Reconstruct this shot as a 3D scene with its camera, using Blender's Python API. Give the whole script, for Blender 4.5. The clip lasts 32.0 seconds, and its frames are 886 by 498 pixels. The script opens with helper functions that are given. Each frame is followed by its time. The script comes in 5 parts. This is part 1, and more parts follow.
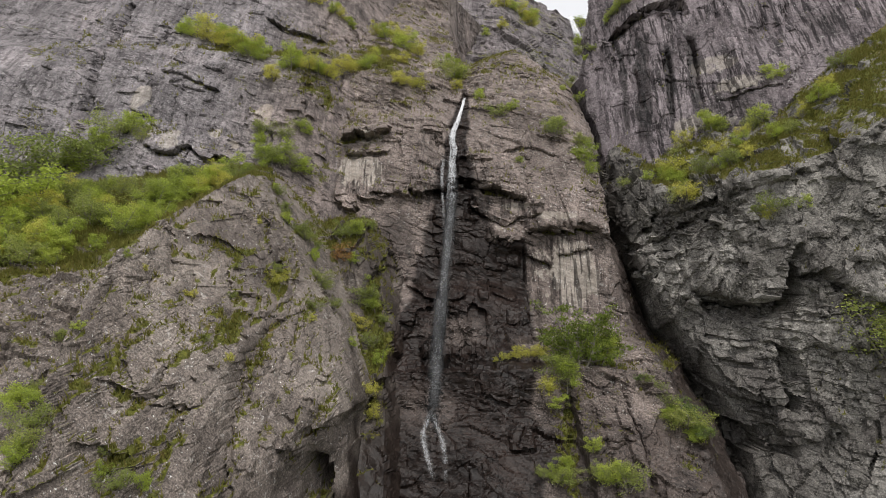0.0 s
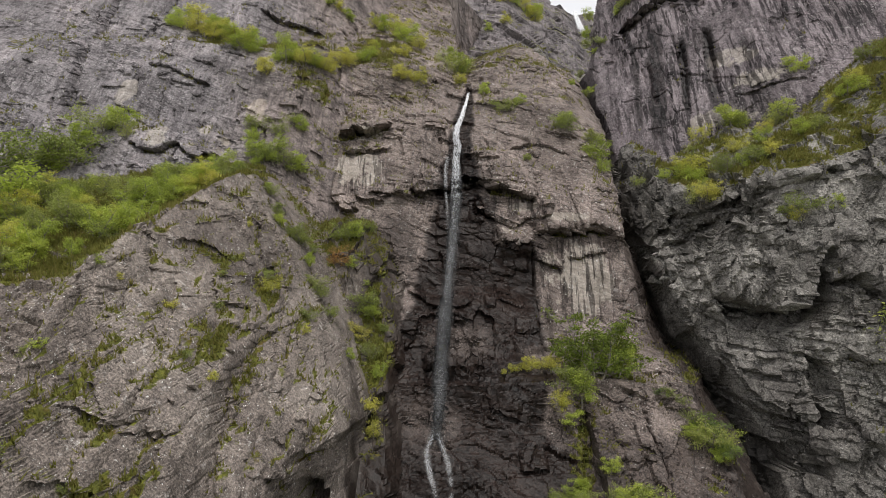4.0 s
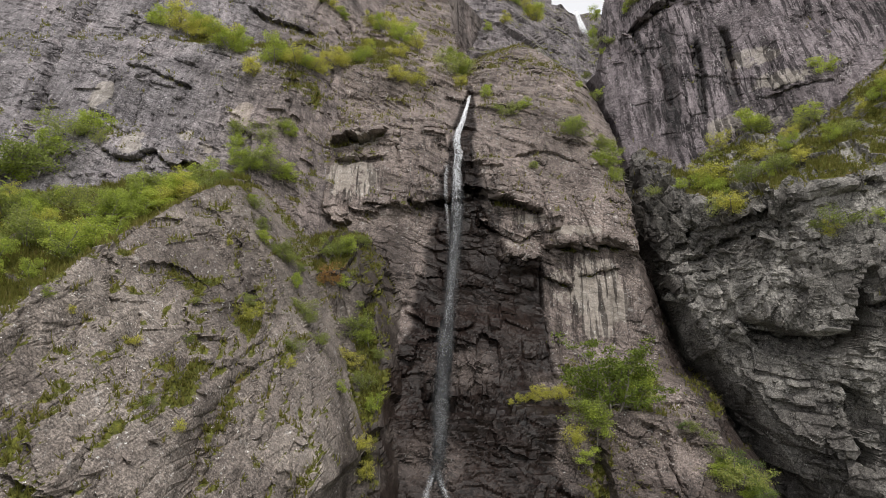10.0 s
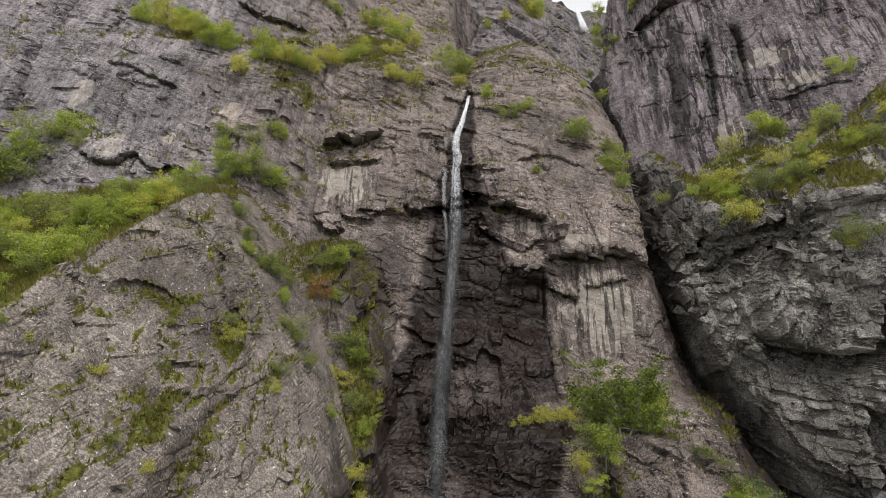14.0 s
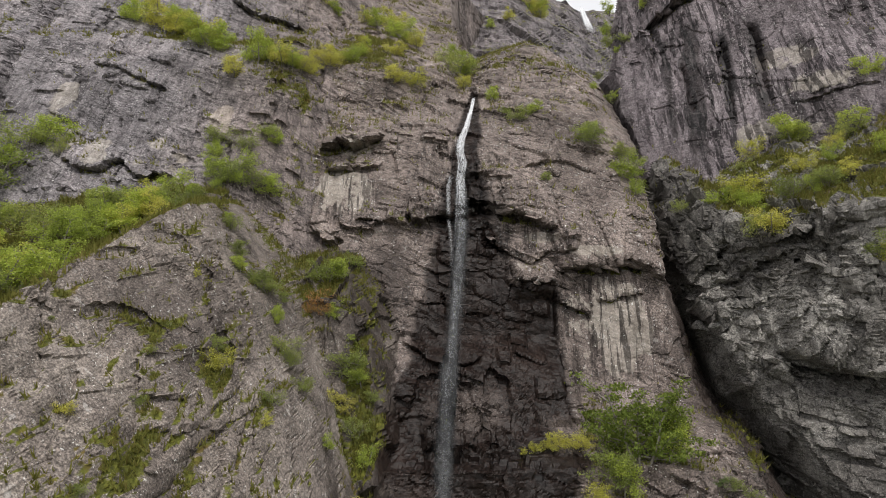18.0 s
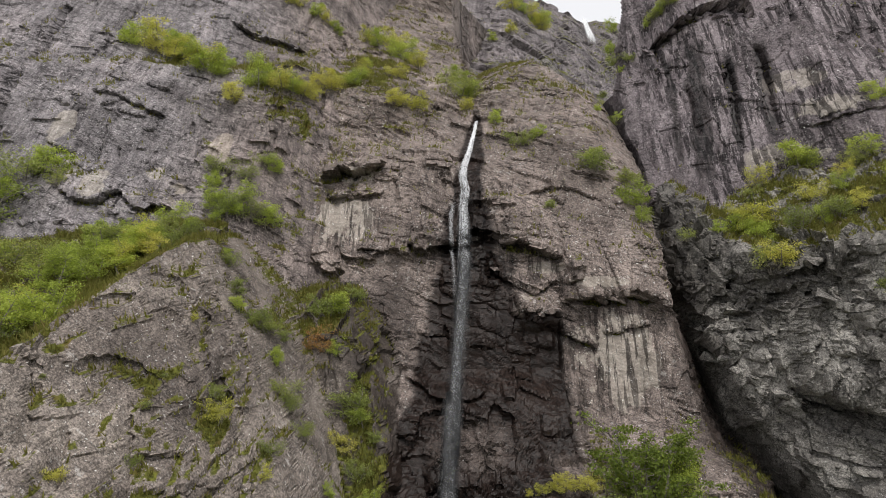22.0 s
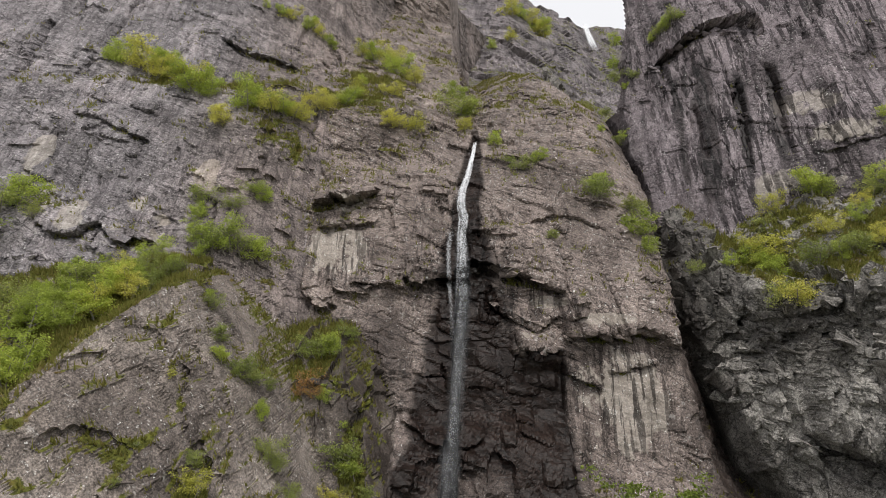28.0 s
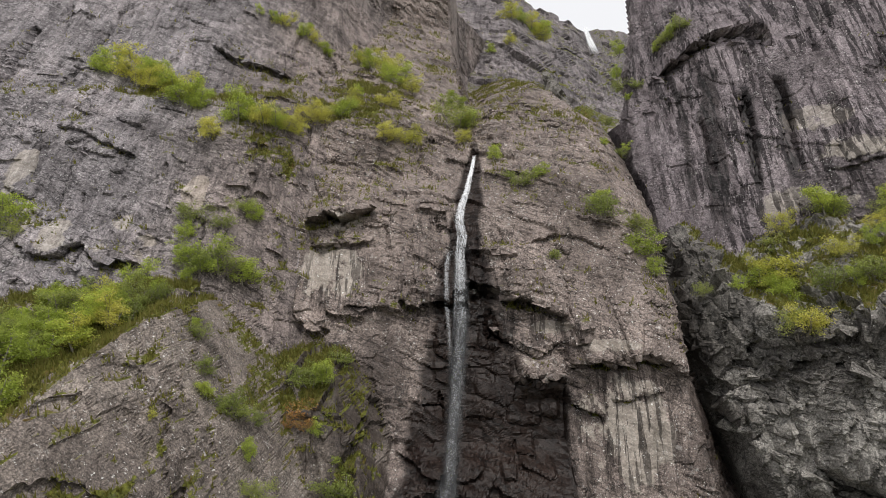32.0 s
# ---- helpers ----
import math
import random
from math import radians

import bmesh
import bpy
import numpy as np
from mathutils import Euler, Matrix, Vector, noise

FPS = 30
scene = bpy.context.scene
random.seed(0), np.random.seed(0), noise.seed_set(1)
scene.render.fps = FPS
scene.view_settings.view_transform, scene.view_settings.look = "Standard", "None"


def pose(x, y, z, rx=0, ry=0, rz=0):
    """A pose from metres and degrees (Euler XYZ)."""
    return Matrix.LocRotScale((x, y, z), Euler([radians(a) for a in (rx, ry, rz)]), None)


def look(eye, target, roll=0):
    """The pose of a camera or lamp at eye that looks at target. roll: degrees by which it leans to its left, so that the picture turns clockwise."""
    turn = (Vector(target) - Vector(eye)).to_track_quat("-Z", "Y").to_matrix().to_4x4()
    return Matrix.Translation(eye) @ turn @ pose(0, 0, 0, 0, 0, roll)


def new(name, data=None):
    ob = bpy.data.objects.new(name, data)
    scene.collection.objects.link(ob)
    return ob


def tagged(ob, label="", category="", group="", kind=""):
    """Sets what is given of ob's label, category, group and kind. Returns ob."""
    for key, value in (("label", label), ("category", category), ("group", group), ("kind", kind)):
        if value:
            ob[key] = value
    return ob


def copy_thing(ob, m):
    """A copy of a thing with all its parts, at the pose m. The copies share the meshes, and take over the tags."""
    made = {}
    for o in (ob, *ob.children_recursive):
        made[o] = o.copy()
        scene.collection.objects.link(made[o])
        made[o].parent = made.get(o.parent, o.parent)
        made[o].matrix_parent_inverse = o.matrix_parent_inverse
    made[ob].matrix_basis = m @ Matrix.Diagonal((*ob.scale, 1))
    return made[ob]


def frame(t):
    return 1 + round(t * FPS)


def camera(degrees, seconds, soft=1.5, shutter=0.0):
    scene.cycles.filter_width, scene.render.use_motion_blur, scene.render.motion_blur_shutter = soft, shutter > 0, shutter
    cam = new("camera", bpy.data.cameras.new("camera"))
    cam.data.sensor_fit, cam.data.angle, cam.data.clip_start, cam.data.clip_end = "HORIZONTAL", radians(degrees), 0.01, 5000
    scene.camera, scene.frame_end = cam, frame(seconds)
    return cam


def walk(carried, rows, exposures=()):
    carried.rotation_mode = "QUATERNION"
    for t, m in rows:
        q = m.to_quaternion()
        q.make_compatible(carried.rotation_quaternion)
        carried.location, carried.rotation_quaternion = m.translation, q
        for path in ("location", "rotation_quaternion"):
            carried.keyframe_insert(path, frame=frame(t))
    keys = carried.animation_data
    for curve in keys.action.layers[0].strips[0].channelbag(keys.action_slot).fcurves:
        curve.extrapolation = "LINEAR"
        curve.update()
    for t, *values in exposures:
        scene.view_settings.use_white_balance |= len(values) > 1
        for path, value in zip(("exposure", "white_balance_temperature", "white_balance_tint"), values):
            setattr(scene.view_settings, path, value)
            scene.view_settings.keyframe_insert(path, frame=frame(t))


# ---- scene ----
cam = camera(68.9, 32.0, 0.6)
METRES, EYE, TILT, LEAN, TURN = 25.0, 25.0, 5.0, 0.0, 0.0
ROWS = [
    (0.0, 0.0, 0.0, 0.0, 0.0, 0.0, 0.0),
    (0.5, -0.0029, 0.0216, 0.001, 0.01, 0.01, 0.0),
    (1.0, -0.0052, 0.0428, 0.0021, 0.03, 0.02, 0.01),
    (1.5, -0.0074, 0.0634, 0.0038, 0.03, 0.0, 0.02),
    (2.0, -0.0096, 0.0839, 0.0059, 0.01, -0.0, 0.02),
    (2.5, -0.0118, 0.1031, 0.0082, 0.0, -0.02, 0.03),
    (3.0, -0.0132, 0.1221, 0.0101, -0.01, -0.02, 0.03),
    (3.5, -0.0148, 0.1409, 0.0124, -0.02, -0.03, 0.03),
    (5.5, -0.0211, 0.2194, 0.0243, -0.1, -0.06, 0.05),
    (6.0, -0.0225, 0.2385, 0.0272, -0.14, -0.06, 0.06),
    (6.5, -0.0238, 0.2578, 0.0297, -0.17, -0.07, 0.06),
    (7.0, -0.0247, 0.2773, 0.0323, -0.21, -0.09, 0.05),
    (7.5, -0.0259, 0.2964, 0.0351, -0.23, -0.11, 0.05),
    (8.0, -0.0268, 0.314, 0.0384, -0.26, -0.12, 0.05),
    (8.5, -0.0275, 0.3273, 0.0444, -0.28, -0.05, 0.04),
    (9.0, -0.0287, 0.335, 0.0535, -0.28, 0.02, 0.05),
    (9.5, -0.0284, 0.3442, 0.0619, -0.29, 0.06, 0.06),
    (10.0, -0.0284, 0.3543, 0.0698, -0.31, 0.04, 0.07),
    (10.5, -0.028, 0.3661, 0.0775, -0.33, 0.03, 0.07),
    (11.0, -0.0275, 0.3804, 0.0835, -0.35, 0.06, 0.06),
    (11.5, -0.0273, 0.3959, 0.0891, -0.38, 0.04, 0.05),
    (12.0, -0.0275, 0.4119, 0.0946, -0.42, -0.02, 0.02),
    (12.5, -0.0278, 0.4286, 0.0989, -0.45, -0.06, 0.0),
    (13.0, -0.0286, 0.4456, 0.1031, -0.48, -0.09, -0.01),
    (13.5, -0.0296, 0.4627, 0.1069, -0.51, -0.13, -0.03),
    (14.0, -0.0301, 0.4795, 0.1117, -0.55, -0.17, -0.05),
    (14.5, -0.0313, 0.4963, 0.1159, -0.58, -0.18, -0.06),
    (16.5, -0.0367, 0.5643, 0.1332, -0.55, -0.15, -0.05),
    (17.0, -0.0384, 0.5801, 0.1381, -0.53, -0.15, -0.03),
    (17.5, -0.04, 0.5955, 0.1432, -0.51, -0.15, -0.01),
    (18.0, -0.041, 0.6095, 0.1491, -0.48, -0.13, 0.01),
    (18.5, -0.0417, 0.6173, 0.1578, -0.46, -0.04, 0.03),
    (19.0, -0.0417, 0.6238, 0.1676, -0.42, 0.02, 0.05),
    (19.5, -0.0415, 0.6277, 0.1791, -0.4, 0.08, 0.06),
    (20.0, -0.0411, 0.6288, 0.1918, -0.37, 0.15, 0.09),
    (20.5, -0.0406, 0.6303, 0.2041, -0.33, 0.2, 0.12),
    (21.0, -0.0409, 0.6338, 0.2153, -0.3, 0.23, 0.16),
    (21.5, -0.0403, 0.6387, 0.2265, -0.25, 0.23, 0.21),
    (22.0, -0.0403, 0.6457, 0.2373, -0.22, 0.21, 0.24),
    (22.5, -0.0402, 0.6544, 0.2459, -0.2, 0.19, 0.28),
    (23.0, -0.0404, 0.6643, 0.2546, -0.19, 0.14, 0.32),
    (23.5, -0.0405, 0.6744, 0.2623, -0.2, 0.11, 0.35),
    (24.0, -0.0404, 0.6856, 0.2707, -0.2, 0.07, 0.35),
    (24.5, -0.0392, 0.6977, 0.2784, -0.2, 0.03, 0.37),
    (26.5, -0.0348, 0.7334, 0.3158, -0.21, -0.0, 0.34),
    (27.0, -0.0345, 0.7378, 0.3277, -0.23, 0.01, 0.31),
    (27.5, -0.0337, 0.7426, 0.3393, -0.26, 0.03, 0.28),
    (28.0, -0.0329, 0.7487, 0.3499, -0.3, 0.04, 0.25),
    (28.5, -0.0323, 0.7555, 0.3606, -0.33, 0.03, 0.21),
    (29.0, -0.0325, 0.7635, 0.3704, -0.36, 0.03, 0.19),
    (29.5, -0.0315, 0.7723, 0.3796, -0.36, 0.02, 0.16),
    (30.0, -0.0315, 0.7818, 0.389, -0.37, 0.0, 0.13),
    (30.5, -0.0317, 0.792, 0.3982, -0.4, -0.03, 0.11),
    (31.0, -0.0312, 0.8034, 0.4063, -0.42, -0.04, 0.11),
    (31.5, -0.0308, 0.8156, 0.4143, -0.42, -0.09, 0.12),
    (32.0, -0.0311, 0.8281, 0.4213, -0.47, -0.11, 0.11),
]
walk(cam, [(t, pose(0, 0, EYE, TILT, LEAN, TURN) @ pose(METRES * x, METRES * y, METRES * z, 90 + pitch, roll, yaw)) for t, x, y, z, yaw, pitch, roll in ROWS])

# ---- light ----
SUN_AZ, SUN_EL = 169.0, 62.0
world = bpy.data.worlds.new("overcast_sky")
world.use_nodes = True
scene.world = world
wn, wl = world.node_tree.nodes, world.node_tree.links
sky = wn.new("ShaderNodeTexSky")
sky.sky_type, sky.sun_disc = "NISHITA", False
sky.sun_elevation, sky.sun_rotation = radians(SUN_EL), radians(SUN_AZ)
sky.air_density, sky.dust_density = 1.0, 4.0
veil = wn.new("ShaderNodeMixRGB")
veil.inputs[0].default_value = 0.8
veil.inputs[2].default_value = (9.9, 9.8, 9.85, 1)
wl.new(sky.outputs[0], veil.inputs[1])
wl.new(veil.outputs[0], wn["Background"].inputs[0])
wn["Background"].inputs[1].default_value = 0.111
sun = new("sun", bpy.data.lights.new("sun", "SUN"))
sun.data.energy, sun.data.angle, sun.data.color = 2.3, radians(12), (1.0, 0.97, 0.93)
sun.matrix_world = look((12, 0, 150), (0, 60, 35))

# ---- noise on arrays ----


def hash3(i, j, k, s):
    h = (i * 374761393 + j * 668265263 + k * 1442695041 + s * 974634777) & 0xFFFFFFFF
    h = ((h ^ (h >> 13)) * 1274126177) & 0xFFFFFFFF
    h = ((h ^ (h >> 16)) * 2246822519) & 0xFFFFFFFF
    return ((h ^ (h >> 15)) & 0xFFFFFF) / float(0xFFFFFF)


def vnoise(p, s=0):
    """Smooth value noise, -1 to 1, at the rows of p."""
    b = np.floor(p).astype(np.int64)
    f = p - b
    f = f * f * (3 - 2 * f)
    out = 0
    for a in (0, 1):
        for c in (0, 1):
            for d in (0, 1):
                w = (f[:, 0] if a else 1 - f[:, 0]) * (f[:, 1] if c else 1 - f[:, 1]) * (f[:, 2] if d else 1 - f[:, 2])
                out = out + w * hash3(b[:, 0] + a, b[:, 1] + c, b[:, 2] + d, s)
    return out * 2 - 1


def fbm(p, octaves=4, s=0, gain=0.5):
    out, amp, tot = 0, 1.0, 0
    for o in range(octaves):
        out = out + amp * vnoise(p * 2.03 ** o + 17.3 * o, s + o)
        tot += amp
        amp *= gain
    return out / tot


def facets(p, s=0, tilt=0.8, offset=1.0):
    """Broken rock: every cell is a small tilted plane at its own depth. Gives the depth and the nearness to a joint."""
    b = np.floor(p).astype(np.int64)
    d1 = np.full(len(p), 9.0)
    d2 = np.full(len(p), 9.0)
    val = np.zeros(len(p))
    for a in (-1, 0, 1):
        for c in (-1, 0, 1):
            for d in (-1, 0, 1):
                i, j, k = b[:, 0] + a, b[:, 1] + c, b[:, 2] + d
                q = [p[:, n] - (v + 0.1 + 0.8 * hash3(i, j, k, s + n)) for n, v in enumerate((i, j, k))]
                dd = np.sqrt(q[0] ** 4 + q[1] ** 4 + q[2] ** 4)
                v = offset * (2 * hash3(i, j, k, s + 5) - 1) + tilt * sum(q[n] * (2 * hash3(i, j, k, s + 6 + n) - 1) for n in range(3))
                near = dd < d1
                d2 = np.where(near, d1, np.minimum(d2, dd))
                d1 = np.where(near, dd, d1)
                val = np.where(near, v, val)
    return val, np.sqrt(d2) - np.sqrt(d1)


# ---- the cliff's large forms: the depth y of each mass over (x, z) ----


def bend(v, *pairs):
    """A value that runs from pair to pair."""
    return np.interp(v, [q[0] for q in pairs], [q[1] for q in pairs])


def soft(v, a, b):
    t = np.clip((v - a) / (b - a), 0, 1)
    return t * t * (3 - 2 * t)


def past(v):
    return np.maximum(v, 0)


def blocky(v, size, s):
    """A value from -1 to 1 that jumps from block to block."""
    c = np.floor(v / size + 0.3 * np.sin(1.9 * v / size + s))
    h = np.sin(c * 127.1 + s * 31.7) * 4375.8545
    return 2 * (h - np.floor(h)) - 1


def roof(x, z, line, depth, up, slant=0.9, fade=1.2):
    """An overhang: the rock above the line stands proud by depth, dying out upwards."""
    zl = bend(x, *line)
    a, b = 3.1 * line[0][0], 1.7 * line[0][1]
    zl = zl + 0.26 * blocky(x + 0.3 * z, 1.5, a) + 0.10 * blocky(x, 0.6, b)
    rag = 0.5 if depth < 1.3 else 0.3
    depth = depth * (1 - rag + rag * (0.5 + 0.5 * blocky(x + 0.25 * z, 1.1, a + b)))
    win = soft(x, line[0][0], line[0][0] + fade) * soft(-x, -line[-1][0], -line[-1][0] + fade)
    slant, tall = 0.5 * slant, 0.25 + 0.35 * depth
    under = 0.75 * depth * win * np.clip(1 - (zl - z) / tall, 0, 1) * (z < zl)
    return under - depth * win * np.clip((z - zl) / slant, 0, 1) * (1 - soft(z, zl + slant, zl + slant + up))


def plate(x, z, pts, off, tx=0.0, tz=0.0, edge=0.12):
    """A broken plate with straight, ragged edges: sunk by off (proud where negative), slanted by tx and tz."""
    u, v = x + edge * blocky(z, 0.45, pts[0][0]), z + edge * blocky(x, 0.55, pts[0][1])
    inside = np.zeros(x.shape, bool)
    for (ax, az), (bx, bz) in zip(pts, pts[1:] + pts[:1]):
        if az != bz:
            inside ^= ((az > v) != (bz > v)) & (u < (bx - ax) * (v - az) / (bz - az) + ax)
    cx, cz = sum(p[0] for p in pts) / len(pts), sum(p[1] for p in pts) / len(pts)
    return inside * (off + tx * (x - cx) + tz * (z - cz))


def hollow(x, z, cx, cz, rx, rz, depth, lean=0.0):
    """A scooped hollow (a bulge where depth is negative)."""
    u, v = (x - cx - lean * (z - cz)) / rx, (z - cz) / rz
    return depth * np.exp(-(u * u + v * v) ** 1.5)


def crack(x, z, line, width, depth):
    """An open joint that runs up the face along rows of (z, x)."""
    xl = bend(z, *line) + 0.16 * blocky(z, 1.1, line[0][1]) + 0.06 * blocky(z, 0.45, line[0][0])
    win = soft(z, line[0][0] - 0.6, line[0][0] + 0.6) * soft(-z, -line[-1][0] - 0.6, -line[-1][0] + 0.6)
    return depth * win * np.exp(-((x - xl) / width) ** 2)


def buttress(x, z):
    y = 31.6 + 1.53 * x + 1.38 * z
    right = bend(z, (0, -10.6), (12, -9.8), (14.5, -9.3), (16.6, -9.0), (17.6, -7.7), (20.2, -8.2), (23.3, -9.3), (26.9, -10.8), (30.9, -12.5), (33.4, -14.5), (36.4, -16.9), (40, -20))
    left = bend(z, (0, -16.5), (17.3, -18.2), (21.9, -19.3), (27, -20.2), (28.6, -19.8), (32.6, -18.8), (34.9, -18.0), (36.5, -17.0), (40, -15))
    y = y + 3.4 * past(x - right) + 3.6 * past(left - x)
    # the low cave at its right foot, the stepped slabs of its lower part
    y = y + hollow(x, z, -9.2, 13.2, 1.4, 2.4, 5.0) + 0.9 * soft(x, -13.4, -12.9) * soft(-z, -24, -21) - 0.5 * soft(-x, 15.4, 15.8) * soft(-z, -22, -20.5)
    y = y + crack(x, z, ((13, -11.6), (15.4, -11.9), (17.5, -12.4), (19.7, -12.9), (22.1, -12.7), (23.8, -12.2)), 0.28, 1.1)
    y = y + crack(x, z, ((15, -15.7), (18.5, -16.5), (20.7, -17.1), (23.2, -18.3), (25.7, -18.8), (27.2, -18.6)), 0.45, 0.9)
    y = y + crack(x, z, ((20.2, -16.1), (22.4, -16.0), (24.3, -16.3), (26.5, -16.9)), 0.22, 0.5) + crack(x, z, ((13, -9.2), (16.2, -9.0), (18.3, -8.5)), 0.4, 1.6)
    y = y + crack(x, z, ((26.4, -13.0), (28.2, -12.9), (29.9, -12.9)), 0.3, 0.8) + crack(x, z, ((27.4, -12.8), (30.8, -14.7), (32.6, -16.3)), 0.2, 0.4)
    y = y + roof(x, z, ((-14.6, 24.6), (-12.5, 24.0), (-11, 26.5)), 0.6, 2.5, 0.3) + roof(x, z, ((-18.4, 21.4), (-16, 20.2), (-14.4, 20.6)), 0.7, 3.0, 0.3)
    # slabs that stand proud or lie back, with sharp broken edges
    y = y + plate(x, z, ((-18.4, 20.0), (-16.8, 18.7), (-16.5, 17.9), (-17.0, 17.4), (-17.9, 17.0)), -0.7, 0.0, -0.1) + plate(x, z, ((-17.4, 22.5), (-16.3, 24.0), (-14.6, 22.3), (-13.4, 20.8), (-13.8, 19.4), (-15.6, 19.8)), -0.45, 0.1, 0.0)
    y = y + plate(x, z, ((-15.8, 19.9), (-15.5, 19.8), (-15.3, 22.4), (-15.6, 22.4)), 0.6) + plate(x, z, ((-13.3, 21.6), (-12.9, 21.5), (-12.0, 15.0), (-12.5, 15.0)), 0.8, 0.6)
    y = y + plate(x, z, ((-12.6, 23.4), (-10.6, 24.6), (-9.7, 21.4), (-10.6, 18.2), (-12.2, 18.8)), 0.35, -0.15, 0.0) + plate(x, z, ((-13.4, 28.4), (-13.1, 28.5), (-12.2, 27.5), (-12.4, 27.2)), 0.7)
    y = y + plate(x, z, ((-9.5, 17.3), (-8.4, 16.8), (-8.5, 16.2), (-9.3, 16.4)), 1.8, 0, 0.8) + plate(x, z, ((-10.3, 16.8), (-9.4, 16.1), (-9.2, 15.0), (-9.9, 15.4)), 1.6, 0, 0.6) + plate(x, z, ((-9.4, 15.2), (-8.0, 14.7), (-7.6, 11.6), (-9.2, 11.8)), 3.5)
    y = y - plate(x, z, ((-8.8, 18.3), (-7.6, 17.5), (-7.8, 16.5), (-8.6, 17.0)), 0.7) + plate(x, z, ((-14.9, 19.6), (-13.9, 19.2), (-14.0, 18.9), (-14.9, 19.1)), 0.7, 0, 0.8) + plate(x, z, ((-17.1, 18.7), (-15.5, 17.6), (-15.8, 17.1), (-17.0, 18.0)), 0.9, 0, 0.5)
    y = y + plate(x, z, ((-17.7, 30.2), (-16.3, 29.7), (-14.8, 28.6), (-14.9, 28.2), (-16.4, 29.2), (-17.8, 29.7)), 0.5, 0, 0.4) + plate(x, z, ((-18.6, 33.0), (-17.6, 33.1), (-17.7, 32.6), (-18.6, 32.5)), 0.4, 0, 0.4)
    y = y + crack(x, z, ((31.6, -14.5), (32.7, -15.4), (33.5, -16.1), (34.5, -16.9)), 0.12, 0.4) + crack(x, z, ((28.4, -13.2), (31.2, -13.5), (33.4, -15.0), (35.6, -16.0)), 0.10, 0.35) + crack(x, z, ((24.4, -11.4), (28.0, -11.9), (31.4, -12.9)), 0.14, 0.5)
    y = y + crack(x, z, ((22.4, -14.4), (25.4, -15.0), (28.0, -15.4)), 0.12, 0.4) + crack(x, z, ((16.5, -10.9), (20.0, -11.2), (24.0, -10.8)), 0.14, 0.5) + crack(x, z, ((16.0, -14.0), (19.0, -14.4)), 0.14, 0.5)
    return y


FRONT = ((-60, 21), (-45, 23.5), (-31, 26.2), (-25, 27.5), (-19, 27.5))


def shelf(x, z):
    """The wooded bench behind the buttress, with its own rough front."""
    y = bend(z, (0, 24), (21, 39.6), (25.2, 43.6), (26.6, 46.0), (38, 64), (46, 84), (90, 200))
    y = y - 0.05 * (x + 28)
    return y + 5.0 * past(x + 17.5)


def rib(x, z):
    """The mossy rib between the buttress and the fall."""
    y = bend(z, (0, 42), (12, 50.5), (19.4, 56.0), (25, 59.8), (28, 61.2), (30.5, 62.2), (34, 66.5), (40, 72))
    right = bend(z, (0, -4.0), (20, -4.9), (25, -5.6), (29, -6.6), (33, -8))
    return y + 2.6 * past(x - right) + 0.25 * past(-9 - x) + 2.2 * past(z - 33.5)


def left_wall(x, z):
    y = bend(z, (0, 41), (30, 60), (37, 64.0), (45, 69.5), (52, 74.2), (56, 77.6), (58, 80.5), (63, 84.5), (72, 91), (80, 97))
    y = y - 0.10 * past(-24 - x) + 0.55 * past(x + 24) * soft(z, 56, 64)
    y = y + (0.9 + 0.6 * soft(z, 66, 80)) * past(x + 16.5 - 0.12 * (z - 45))
    y = y + roof(x, z, ((-31.5, 41.6), (-28.5, 40.9), (-26.8, 41.6), (-25, 40.2), (-22, 40.0)), 1.2, 4, 0.3, 0.5) + roof(x, z, ((-33.2, 52.4), (-30.6, 51.7), (-28.4, 50.5), (-25.5, 49.4)), 0.7, 2.5, 0.25, 0.5)
    y = y + crack(x, z, ((42, -38.5), (44.6, -38.8), (51, -40.2), (57, -41.7), (66, -42.5)), 0.4, 1.3) + crack(x, z, ((55, -36.5), (62, -35.4), (70, -35.0)), 0.3, 0.7)
    return y + roof(x, z, ((-24, 64.4), (-21.6, 62.6), (-19.0, 61.8), (-16, 60.5)), 1.2, 5, 0.35, 0.6)


